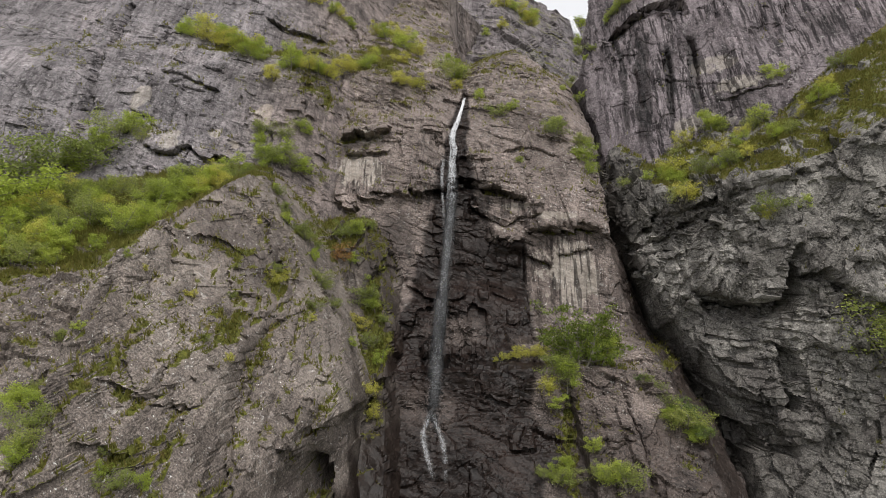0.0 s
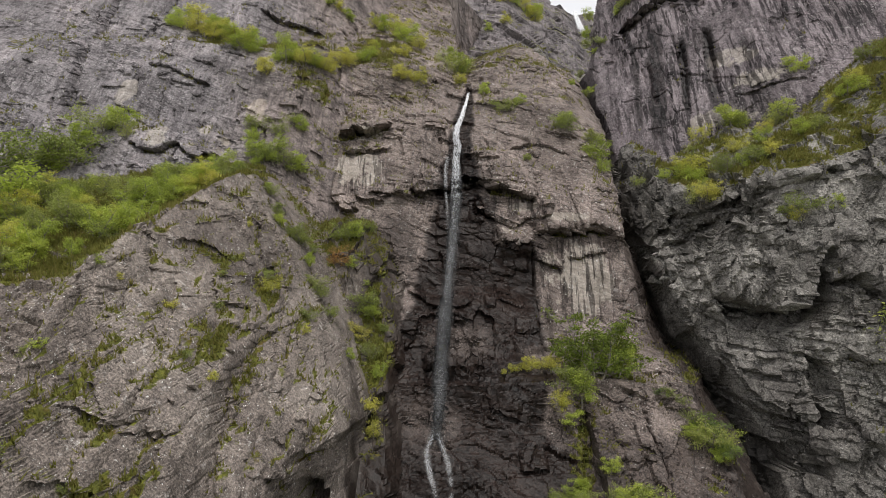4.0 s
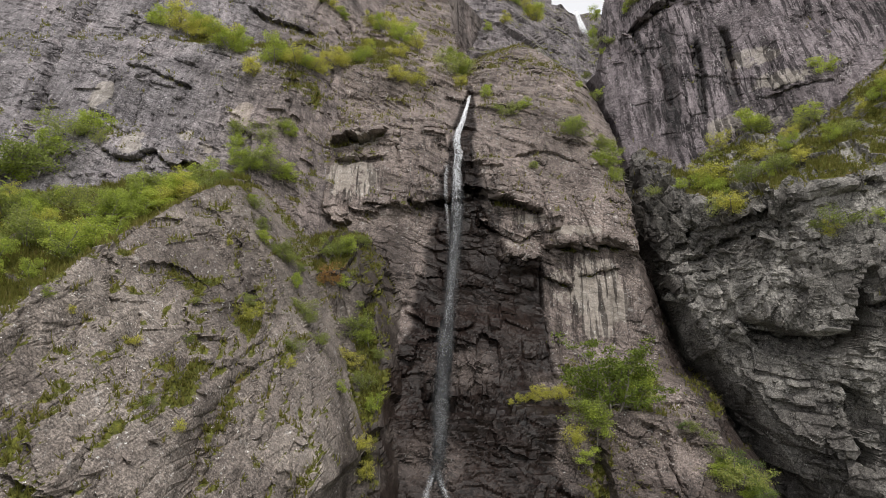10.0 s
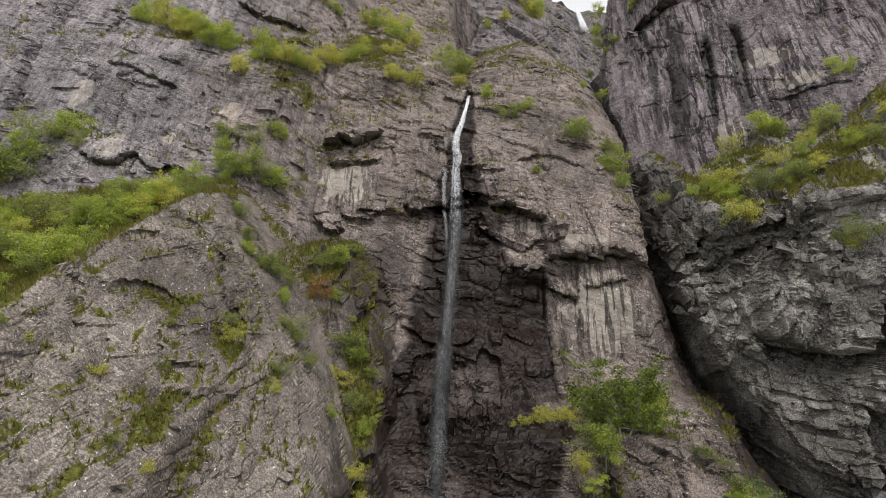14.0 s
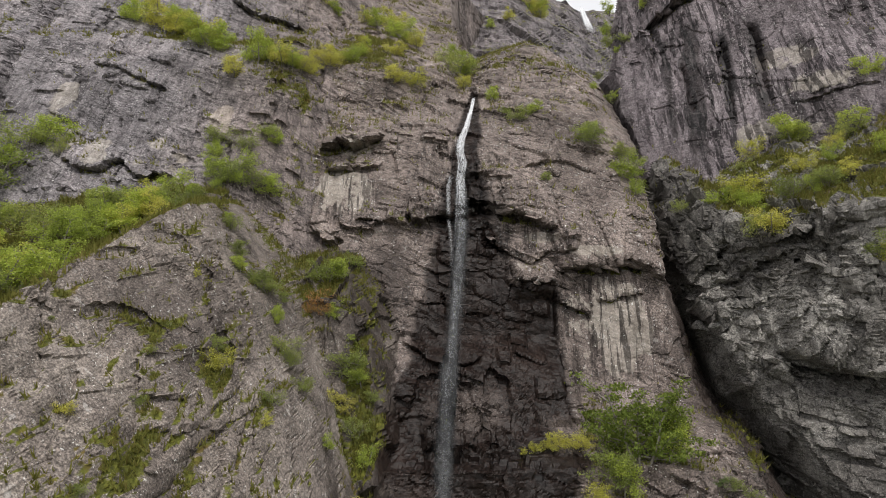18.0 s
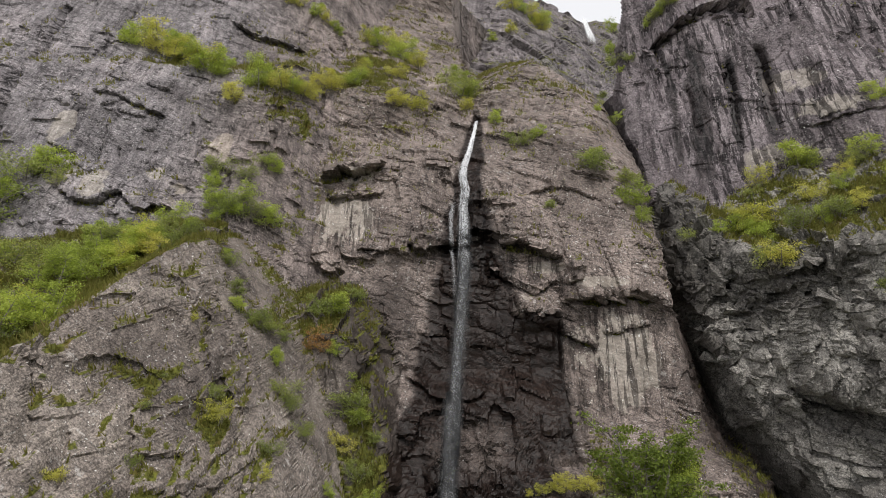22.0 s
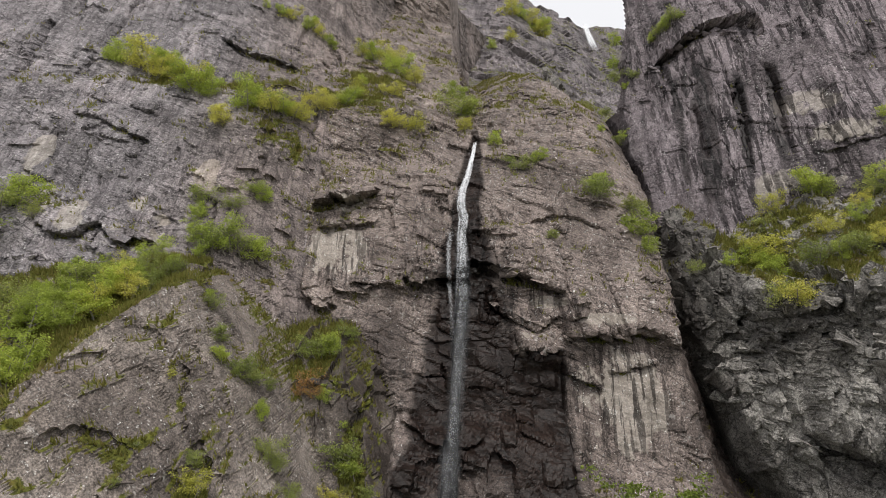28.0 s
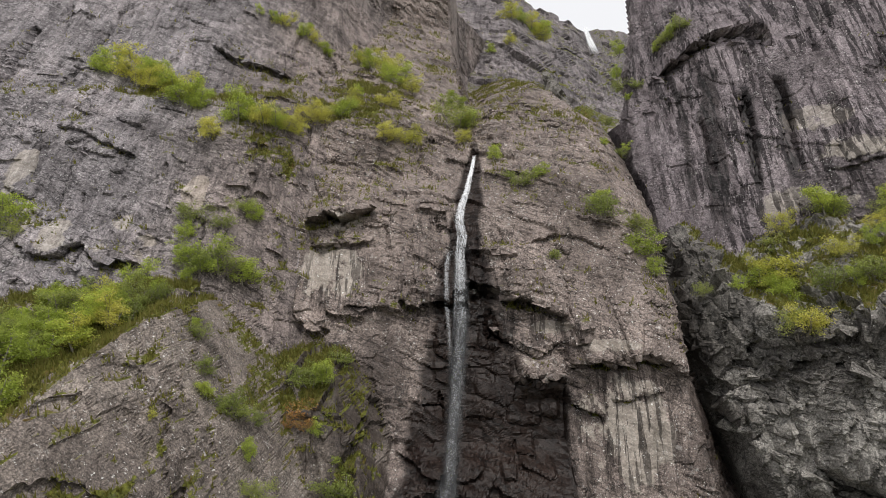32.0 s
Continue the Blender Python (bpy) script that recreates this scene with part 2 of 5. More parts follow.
def centre(x, z):
    y = bend(z, (0, 44), (12, 53), (16, 56.4), (19.3, 57.6), (19.8, 59.2), (21, 60.4), (25, 63.4), (27.5, 66.6), (31, 67.6), (37, 69.4), (42, 71.8), (45, 73.2), (49.5, 77.5), (55, 83), (62, 93), (72, 106), (80, 116))
    y = y + 1.6 * past(-14.5 - x + 0.1 * (z - 45))
    # left of the chute the wall stands steeper and farther forward
    y = y - soft(z, 48, 55) * 3.0 * soft(-x, 1, 7)
    # the water's chute and the wet recess under the ledge
    y = y + 0.7 * soft(z, 45, 51.5) * np.exp(-((x - 2.6 - 0.15 * (z - 50)) / 1.2) ** 2)
    y = y + 1.2 * soft(z, 36, 40) * np.exp(-((x - 1.4) / 1.6) ** 2)
    # the ledge that the water leaps from, and the stepped roofs right of it
    y = y + roof(x, z, ((-3.8, 37.7), (-3.3, 37.3), (-0.3, 37.2), (1.6, 37.0)), 1.4, 4, 0.35, 0.4)
    y = y + roof(x, z, ((1.3, 38.8), (3.9, 38.1), (5.2, 37.8), (7.7, 36.9), (9.2, 36.1)), 2.0, 6, 0.3, 0.6)
    y = y + roof(x, z, ((2.6, 35.3), (6.7, 33.4), (7.6, 33.9), (9.1, 34.5), (10.4, 34.7)), 1.0, 1.9, 0.2, 0.5)
    y = y + roof(x, z, ((5.0, 32.4), (5.8, 32.0), (9.0, 31.6), (10.4, 32.0)), 0.8, 1.8, 0.4, 0.5)
    y = y + roof(x, z, ((8.6, 32.9), (11.1, 33.0), (11.8, 32.8), (14.5, 33.5), (16.2, 32.6), (17.8, 31.3)), 2.2, 9, 0.4, 0.8)
    # blocks behind the falling water and the red ledge above them
    y = y + plate(x, z, ((-2.2, 21.8), (0.8, 23.6), (2.5, 22.7), (2.2, 21.1), (0.3, 19.8), (-2.0, 20.5)), -0.8, 0.2, -0.25) + plate(x, z, ((-4.6, 24.3), (-2.4, 24.7), (-2.8, 22.9), (-4.4, 23.4)), -0.6, -0.2, -0.2)
    y = y + plate(x, z, ((-2.6, 24.6), (0.2, 25.0), (0.6, 23.7), (-2.2, 22.1)), 0.4, 0.1, 0.3) + plate(x, z, ((2.6, 25.2), (4.2, 24.6), (4.0, 22.4), (2.7, 22.4)), 0.6, 0.2, 0.2)
    y = y + roof(x, z, ((-3.9, 26.8), (-2.0, 26.0), (-0.3, 25.5), (1.2, 25.6), (2.4, 26.2)), 0.7, 1.2, 0.25, 0.4) + roof(x, z, ((-3.0, 30.4), (-1.2, 30.0), (1.6, 29.2), (3.4, 29.4)), 0.4, 1.5, 0.2, 0.4)
    y = y + roof(x, z, ((6.6, 42.4), (9.7, 43.1), (11.9, 42.1), (13.4, 41.2)), 0.4, 2.5, 0.25, 0.5) + roof(x, z, ((10.6, 44.8), (12.6, 44.0), (14.6, 43.6)), 0.4, 1.5, 0.2, 0.5)
    # the pale panel with its roofs and its stepped foot
    y = y + roof(x, z, ((-11.8, 44.2), (-10.8, 44.3), (-9.0, 44.5), (-7.1, 44.8), (-6.0, 45.3)), 2.0, 3.0, 0.3, 0.6)
    y = y + roof(x, z, ((-11.2, 42.0), (-8.8, 42.2), (-7.0, 42.4), (-6.2, 42.6)), 0.9, 1.0, 0.15, 0.5)
    y = y + roof(x, z, ((-8.1, 37.1), (-5.1, 37.2), (-4.4, 37.3)), 0.6, 2, 0.2, 0.4) + roof(x, z, ((-9.5, 36.7), (-7.0, 36.3), (-6.4, 36.2)), 0.7, 4, 0.25, 0.4)
    y = y + roof(x, z, ((-12.0, 36.1), (-10.4, 35.5), (-8.8, 35.2)), 0.9, 6, 0.3, 0.5)
    # holes and roofs high on the left, near the gully
    y = y + roof(x, z, ((-15.2, 48.4), (-14.0, 47.4), (-12.6, 47.0), (-11.6, 47.2)), 1.3, 3, 0.4, 0.5)
    # dark wet wedge under the roofs
    y = y + 0.9 * soft(x, 3.8, 6.8) * soft(-x, -8.9, -8.5) * soft(z, 20.8, 22) * soft(-z, -31.4, -30)
    y = y - 0.5 * soft(x, 7.5, 11.5) * soft(-z, -23.5, -21)
    # the flat streaked wall under the long roof
    y = y + soft(x, 8.4, 9.8) * soft(z, 20.5, 21.5) * soft(-z, -32.6, -32.0) * (bend(z, (20, 60.5), (22, 64.0), (24, 65.6), (33, 68.0)) - y)
    y = y + roof(x, z, ((8.5, 30.5), (9.0, 30.3), (10.7, 29.5), (11.3, 29.2)), 0.8, 1.6, 0.15, 0.3) + roof(x, z, ((11.8, 30.1), (13.0, 30.4), (14.8, 30.9), (15.9, 31.0)), 0.7, 1.2, 0.15, 0.4)
    right = bend(z, (0, 23.5), (14.3, 21.4), (17.7, 19.9), (24, 18.8), (29.2, 17.7), (32.8, 17.3), (38.4, 17.2), (43.6, 17.8), (48, 18.2), (53, 17.9), (60, 17.0), (70, 15.5))
    y = y + (1.9 + 4.0 * soft(z, 31, 34) + 10.0 * soft(z, 37.5, 39.5) * soft(-z, -56, -51)) * past(x - right) + 1.0 * past(x - right + 4.0) * soft(z, 38, 50)
    slit = bend(z, (0, 28), (13.7, 26.3), (17.9, 25.0), (20.5, 24.1), (23.7, 22.8), (27.6, 21.4), (32.5, 19.7), (36, 19.3), (44, 19)) - bend(z, (10, 1.0), (20, 0.6), (30, 0.25))
    y = y + 9.0 * past(x - slit) * soft(-z, -36, -33)
    # the grey pillar right of the wet step: its dark corner, its long joint and its flank
    y = y + plate(x, z, ((10.1, 17.6), (11.3, 17.3), (11.8, 9.5), (10.4, 9.0)), 1.3, -0.5) + plate(x, z, ((11.4, 17.2), (17.0, 17.8), (19.4, 9.5), (11.9, 9.5)), -0.5, 0.08)
    y = y + crack(x, z, ((10.5, 16.6), (14.0, 16.1), (17.6, 15.5)), 0.14, 0.9) + crack(x, z, ((9.5, 13.6), (13.4, 13.3), (16.2, 13.0)), 0.12, 0.5) + roof(x, z, ((11.5, 14.4), (12.6, 14.0), (13.4, 14.2)), 0.5, 1.2, 0.2, 0.3)
    # the dome's crown
    crown = bend(x, (-2, 60), (3, 56), (6, 60), (11, 63.5), (16, 58))
    y = y + 1.4 * past(z - crown) * soft(x, 1, 5)
    return y


def back_wall(x, z):
    y = bend(z, (0, 90), (50, 92), (60, 106), (73, 129), (78, 137), (84, 142.5), (96, 150), (150, 190))
    y = y + 0.6 * past(-x) * soft(-z, -75, -60)
    return y + 0.7 * past(x - 14) - 0.2 * past(-x)


def tower(x, z):
    y = 74.4 - 0.88 * x + 0.52 * z + 0.62 * past(x - 34)
    left = bend(z, (20, 18.6), (35, 17.7), (38, 17.7), (39.2, 19.6), (41, 20.0), (43, 20.1), (46, 20.0), (48.8, 19.7), (51.3, 19.1), (57, 19.3), (60, 20.2), (63.5, 20.3), (65, 21.0), (68.5, 21.9), (75, 22.6), (90, 23))
    y = y + roof(x, z, ((22.5, 61), (24.5, 62.8), (26.5, 64.2), (29.6, 64.2), (31.5, 61.5)), 2.2, 8, 0.8) + roof(x, z, ((31.6, 48.2), (33.0, 48.4), (35.0, 48.9), (37.5, 49.2)), 0.45, 3, 0.2, 0.5)
    y = y + plate(x, z, ((29.5, 48.6), (30.2, 48.4), (31.0, 57.6), (30.2, 58.4)), 0.55, 0.6) + plate(x, z, ((27.1, 47.0), (27.5, 47.0), (28.6, 57.0), (28.0, 57.0)), 0.4, 0.5)
    return y + 3.0 * np.minimum(past(left - x), 0.5) + 45.0 * past(left - 0.5 - x) + 8.0 * past(35.5 - z)


LEDGE = ((17, 37.0), (21.5, 38.4), (22.6, 37.2), (23.2, 35.9), (24.5, 35.4), (26, 36.1), (28.2, 36.9), (31, 37.3), (35.2, 39.0), (40, 42.0), (60, 54))


def right_wall(x, z):
    y = 87.6 - 1.13 * x + 0.12 * z + 0.5 * past(x - 30) - 0.35 * past(14 - z)
    left = bend(z, (0, 28.5), (13.7, 26.9), (17.9, 25.6), (20.0, 24.6), (23.4, 23.1), (26.5, 22.2), (28.5, 21.4), (30.3, 20.6), (32.5, 19.8), (34.0, 18.6), (35.2, 17.7), (38, 17.8), (39.5, 20.2), (44, 20.5))
    top = bend(x, *LEDGE)
    y = y + 4.5 * past(left - x) + 10.0 * past(left - 0.8 - x) + (1.58 + 0.04 * past(x - 26)) * past(z - top)
    # the overhanging nose: a fluted panel that stands proud over the bedded slab
    y = y + roof(x, z, ((24.2, 26.7), (25.2, 26.0), (26.4, 25.6), (28.0, 25.3), (29.1, 25.4), (29.7, 27.8), (30.1, 29.8), (31.4, 30.4)), 2.0, 7, 0.4, 0.6)
    y = y + plate(x, z, ((23.6, 29.4), (24.4, 26.4), (26.4, 25.8), (29.0, 25.5), (29.8, 28.0), (29.6, 30.6), (27.4, 32.1), (25.9, 33.0)), -0.5, 0.10, -0.16)
    y = y + plate(x, z, ((26.0, 28.2), (26.4, 28.2), (27.4, 30.9), (27.0, 31.0)), 0.7) + plate(x, z, ((24.4, 27.4), (24.7, 27.3), (25.4, 29.6), (25.1, 29.7)), 0.45)
    y = y + plate(x, z, ((27.9, 27.0), (28.2, 26.9), (28.9, 29.3), (28.6, 29.5)), 0.5) + plate(x, z, ((23.8, 29.6), (24.6, 29.5), (24.9, 30.4), (24.0, 30.6)), 0.8)
    # the cave beside it and the black recess under it
    y = y + plate(x, z, ((30.1, 29.9), (31.0, 28.6), (31.3, 25.8), (30.1, 24.2), (28.5, 23.5), (28.9, 25.2), (29.7, 27.6)), 4.2, 0.0, 0.5)
    y = y + plate(x, z, ((24.6, 25.9), (26.4, 25.5), (29.0, 25.2), (28.8, 23.9), (27.8, 23.2), (26.3, 23.6), (25.2, 24.2)), 2.2, 0.25, 1.0)
    # the bedded slab, its notches, its undercut lower edge and its broken right end
    y = y + roof(x, z, ((23.4, 19.4), (24.2, 18.6), (25.4, 18.0), (26.4, 17.0), (27.4, 16.5), (29.2, 16.8)), 1.5, 7, 0.3, 0.5)
    y = y + plate(x, z, ((24.0, 24.6), (25.8, 23.5), (28.2, 22.9), (28.5, 19.6), (27.2, 17.0), (25.4, 18.6), (24.0, 22.0)), -0.5, 0.05, 0.1)
    y = y + plate(x, z, ((24.8, 22.3), (26.4, 21.9), (28.4, 22.0), (28.3, 21.7), (26.3, 21.6), (24.9, 21.9)), 0.6) + plate(x, z, ((25.2, 20.2), (27.6, 19.7), (27.6, 19.4), (25.3, 19.8)), 0.5)
    y = y + plate(x, z, ((29.2, 21.8), (30.4, 20.7), (30.8, 18.6), (29.6, 18.2), (28.9, 19.8)), 2.0, 0, 0.4) + plate(x, z, ((29.4, 17.8), (30.6, 17.2), (30.2, 15.6), (29.2, 16.2)), 2.6, 0, 0.5)
    y = y + plate(x, z, ((24.6, 17.7), (25.8, 17.0), (26.2, 15.9), (24.9, 15.8)), 2.4, 0, 0.6) + plate(x, z, ((25.8, 14.8), (27.6, 14.4), (28.2, 12.6), (26.4, 12.0)), 3.2, 0, 0.6)
    y = y + roof(x, z, ((27.4, 14.4), (29.5, 14.2), (33, 14.6)), 1.0, 2.4, 0.25, 0.5) + plate(x, z, ((28.2, 13.6), (29.9, 13.4), (29.6, 12.0), (28.4, 12.2)), 1.6)
    # black pockets and blocks along the top band
    for x0, z0, w, h, deep in ((21.5, 32.9, 0.9, 0.5, 1.6), (22.3, 31.6, 1.5, 0.45, 1.5), (22.4, 34.1, 1.2, 0.6, 1.8), (24.3, 33.0, 1.5, 0.8, 2.2), (25.9, 33.3, 1.2, 0.6, 1.8), (20.4, 31.1, 0.8, 0.7, 1.5), (23.3, 32.2, 0.7, 0.3, 1.0), (22.9, 30.4, 0.9, 0.3, 1.0), (21.6, 30.2, 0.6, 0.3, 1.0), (27.3, 33.6, 0.9, 0.4, 1.2)):
        y = y + plate(x, z, ((x0 - w / 2, z0 - h / 2 + 0.1), (x0 - 0.1 * w, z0 - h / 2 - 0.1), (x0 + w / 2, z0 - h / 3), (x0 + 0.45 * w, z0 + h / 2), (x0 - 0.4 * w, z0 + 0.6 * h)), deep, 0, 0.8)
    for x0, z0, w, h, deep in ((23.2, 33.2, 0.9, 0.7, 0.7), (21.9, 32.2, 1.1, 0.6, 0.6), (25.2, 34.2, 1.2, 0.6, 0.8), (26.8, 32.6, 0.8, 0.9, 0.6), (22.9, 29.2, 1.0, 1.6, 0.5), (23.2, 27.7, 0.8, 1.0, 0.5)):
        y = y - plate(x, z, ((x0 - w / 2, z0 - h / 2), (x0 + w / 2, z0 - 0.6 * h), (x0 + 0.4 * w, z0 + h / 2), (x0 - 0.45 * w, z0 + 0.4 * h)), deep, 0, -0.3)
    # the grey panels beside the cave
    y = y + plate(x, z, ((27.2, 34.4), (28.6, 34.6), (29.4, 32.8), (30.4, 30.8), (29.9, 30.2), (27.3, 31.2)), -0.5, 0.3, 0.1) + plate(x, z, ((30.2, 24.4), (31.6, 25.6), (31.6, 21.9), (30.4, 20.8), (29.2, 22.4)), -0.4, 0.3, 0.0)
    y = y + roof(x, z, ((30.6, 27.3), (32.5, 28.1), (34.1, 26.2), (40, 23)), 1.8, 6, 0.5) + roof(x, z, ((30.9, 21.8), (32.5, 21.2), (36, 22.4)), 1.2, 4, 0.3)
    y = y + roof(x, z, ((23.0, 35.2), (24.5, 34.7), (26, 35.2), (28, 35.8), (33, 37)), 1.0, 2, 0.4)
    return y


MASSES = (buttress, rib, left_wall, centre, tower, right_wall, back_wall, shelf)


def depth_at(x, z):
    x, z = np.atleast_1d(np.asarray(x, float)), np.atleast_1d(np.asarray(z, float))
    return np.min([m(x, z) for m in MASSES], axis=0)

# ---- materials ----


def nodes_of(name):
    m = bpy.data.materials.new(name)
    m.use_nodes = True
    return m, m.node_tree.nodes, m.node_tree.links, m.node_tree.nodes["Principled BSDF"]


def rock(name, dark, mid, light, lichen=0.5, streak=0.5, fine=0.7, dip=-0.42, nicks=0.4, joints=0.8, speck=0.35):
    """Weathered gneiss: three tones, vertical weather streaks, pale lichen dots, wet stains with painted gully shade,
    and moss where the mesh says so.
    """
    m, n, l, out = nodes_of(name)
    geo = n.new("ShaderNodeNewGeometry")

    def mapped(scale):
        mp = n.new("ShaderNodeMapping")
        mp.inputs["Scale"].default_value = scale
        l.new(geo.outputs["Position"], mp.inputs[0])
        return mp.outputs[0]

    def mapped2(turn, scale):
        a, b = n.new("ShaderNodeMapping"), n.new("ShaderNodeMapping")
        a.inputs["Rotation"].default_value, b.inputs["Scale"].default_value = turn, scale
        l.new(geo.outputs["Position"], a.inputs[0])
        l.new(a.outputs[0], b.inputs[0])
        return b.outputs[0]

    def noise_tex(vec, scale, detail=6.0, rough=0.6):
        t = n.new("ShaderNodeTexNoise")
        t.inputs["Scale"].default_value, t.inputs["Detail"].default_value, t.inputs["Roughness"].default_value = scale, detail, rough
        l.new(vec, t.inputs["Vector"])
        return t.outputs["Fac"]

    def ramp(fac, *stops):
        r = n.new("ShaderNodeValToRGB")
        for k, (pos, col) in enumerate(stops):
            e = r.color_ramp.elements[k] if k < 2 else r.color_ramp.elements.new(pos)
            e.position, e.color = pos, (*col, 1) if len(col) == 3 else col
        l.new(fac, r.inputs[0])
        return r.outputs[0]

    def mix(fac, a, b, mode="MIX"):
        x = n.new("ShaderNodeMixRGB")
        x.blend_type = mode
        for sock, v in zip(x.inputs, (fac, a, b)):
            if isinstance(v, (int, float)):
                sock.default_value = v
            elif isinstance(v, tuple):
                sock.default_value = (*v, 1)
            else:
                l.new(v, sock)
        return x.outputs[0]

    def attr(nm):
        a = n.new("ShaderNodeAttribute")
        a.attribute_name = nm
        return a.outputs["Fac"]

    def times(a, b):
        x = n.new("ShaderNodeMath")
        x.operation = "MULTIPLY"
        for sock, v in zip(x.inputs, (a, b)):
            if isinstance(v, (int, float)):
                sock.default_value = v
            else:
                l.new(v, sock)
        return x.outputs[0]

    base = mapped((1, 1, 1))
    big = noise_tex(base, 0.16, 5, 0.6)
    med = noise_tex(mapped((1, 1, 0.6)), 1.1, 7, 0.68)
    grain = noise_tex(base, 7.0, 6, 0.75)
    col = ramp(big, (0.36, dark), (0.66, light), (0.5, mid))
    col = mix(0.8, col, ramp(med, (0.34, (0.72, 0.72, 0.72)), (0.66, (1.25, 1.25, 1.24))), "MULTIPLY")
    # fine grain, stronger in patches
    busy = ramp(noise_tex(base, 0.5, 4, 0.65), (0.36, (0.55, 0.55, 0.55)), (0.60, (1, 1, 1)))
    col = mix(busy, col, mix(1.0, col, ramp(grain, (0.38, (0.46, 0.46, 0.465)), (0.62, (1.50, 1.50, 1.48))), "MULTIPLY"))
    pepper = noise_tex(base, 11.0, 3, 0.7)
    col = mix(speck, col, mix(1.0, col, ramp(pepper, (0.40, (0.30, 0.30, 0.30)), (0.60, (1.75, 1.75, 1.72))), "MULTIPLY"))
    # short dark nicks along the foliation
    nick = noise_tex(mapped2((0.15, dip, 0.0), (0.55, 1.2, 3.6)), 1.1, 4, 0.6)
    col = mix(nicks, col, ramp(nick, (0.35, (0.10, 0.10, 0.10)), (0.385, (1.05, 1.05, 1.05))), "MULTIPLY")
    nick2 = noise_tex(mapped2((0.1, 0.35, 0.2), (3.6, 1.5, 0.6)), 0.9, 4, 0.6)
    col = mix(0.8 * nicks, col, ramp(nick2, (0.335, (0.12, 0.12, 0.12)), (0.37, (1.05, 1.05, 1.05))), "MULTIPLY")
    strk = noise_tex(mapped((1.3, 0.3, 0.06)), 1.0, 5, 0.6)
    col = mix(streak, col, ramp(strk, (0.36, (0.45, 0.42, 0.42)), (0.56, (1.08, 1.07, 1.06))), "MULTIPLY")
    # thin joints
    def crack_lines(turn, scale, stretch, width):
        mp = n.new("ShaderNodeMapping")
        mp.inputs["Rotation"].default_value = turn
        l.new(geo.outputs["Position"], mp.inputs[0])
        st = n.new("ShaderNodeMapping")
        st.inputs["Scale"].default_value = stretch
        l.new(mp.outputs[0], st.inputs[0])
        f = noise_tex(st.outputs[0], scale, 3.0, 0.55)
        return ramp(f, (0.5 - width, (1, 1, 1)), (0.5 + width, (1, 1, 1)), (0.5, (0.1, 0.1, 0.1)))

    joint = mix(1.0, crack_lines((0.2, -0.42, 0.1), 0.5, (0.3, 0.5, 1.3), 0.012), crack_lines((0.1, -0.35, 0.2), 0.55, (1.2, 0.6, 0.28), 0.010), "MULTIPLY")
    joint = mix(1.0, joint, crack_lines((0.3, 0.15, 0.4), 1.6, (0.4, 0.8, 1.2), 0.014), "MULTIPLY")
    joint = mix(1.0, joint, crack_lines((0.1, -0.5, 0.1), 0.9, (0.25, 0.6, 1.6), 0.016), "MULTIPLY")
    jmask = ramp(noise_tex(base, 0.35, 3), (0.34, (0, 0, 0)), (0.52, (1, 1, 1)))
    col = mix(times(jmask, joints), col, mix(1.0, col, joint, "MULTIPLY"))
    # rust and ochre where rock broke off
    padd = n.new("ShaderNodeMath")
    padd.operation = "MULTIPLY_ADD"
    padd.inputs[1].default_value = 0.8
    l.new(noise_tex(mapped((1, 1, 0.7)), 0.9, 6, 0.68), padd.inputs[0])
    l.new(times(attr("pale"), 0.5), padd.inputs[2])
    pale = ramp(padd.outputs[0], (0.63, (0, 0, 0)), (0.68, (1, 1, 1)))
    col = mix(times(pale, 0.5), col, mix(1.0, ramp(med, (0.3, (0.32, 0.28, 0.235)), (0.7, (0.60, 0.55, 0.485))), ramp(grain, (0.3, (0.7, 0.7, 0.7)), (0.7, (1.25, 1.25, 1.25))), "MULTIPLY"))
    # black seepage streaks
    seep = ramp(noise_tex(mapped((2.5, 0.4, 0.16)), 1.0, 6, 0.66), (0.505, (0, 0, 0)), (0.535, (1, 1, 1)))
    col = mix(times(times(seep, attr("streaky")), 0.88), col, mix(1.0, col, (0.10, 0.095, 0.10), "MULTIPLY"))
    # lichen dots
    patch = ramp(noise_tex(base, 0.45, 5, 0.7), (0.38, (0.15, 0.15, 0.15)), (0.52, (1, 1, 1)))
    fray = n.new("ShaderNodeTexNoise")
    fray.inputs["Scale"].default_value, fray.inputs["Detail"].default_value = 5.0, 4
    l.new(base, fray.inputs["Vector"])
    frayed = n.new("ShaderNodeVectorMath")
    frayed.operation = "MULTIPLY_ADD"
    frayed.inputs[1].default_value = (0.45, 0.45, 0.45)
    l.new(fray.outputs["Color"], frayed.inputs[0])
    l.new(base, frayed.inputs[2])
    for size, share in ((3.4, 0.55), (6.4, 0.55)):
        dots = n.new("ShaderNodeTexVoronoi")
        dots.inputs["Scale"].default_value = size
        dots.inputs["Randomness"].default_value = 1.0
        l.new(frayed.outputs[0], dots.inputs["Vector"])
        dmask = ramp(dots.outputs["Distance"], (0.10, (1, 1, 1)), (0.20, (0, 0, 0)))
        some = ramp(dots.outputs["Color"], (share, (0, 0, 0)), (share + 0.12, (1, 1, 1)))
        col = mix(times(times(times(dmask, some), patch), min(1.0, 1.35 * lichen)), col, (0.80, 0.80, 0.77))
    crust = ramp(noise_tex(base, 1.5, 9, 0.8), (0.585, (0, 0, 0)), (0.63, (1, 1, 1)))
    col = mix(times(times(crust, patch), 0.75 * lichen), col, (0.62, 0.60, 0.57))
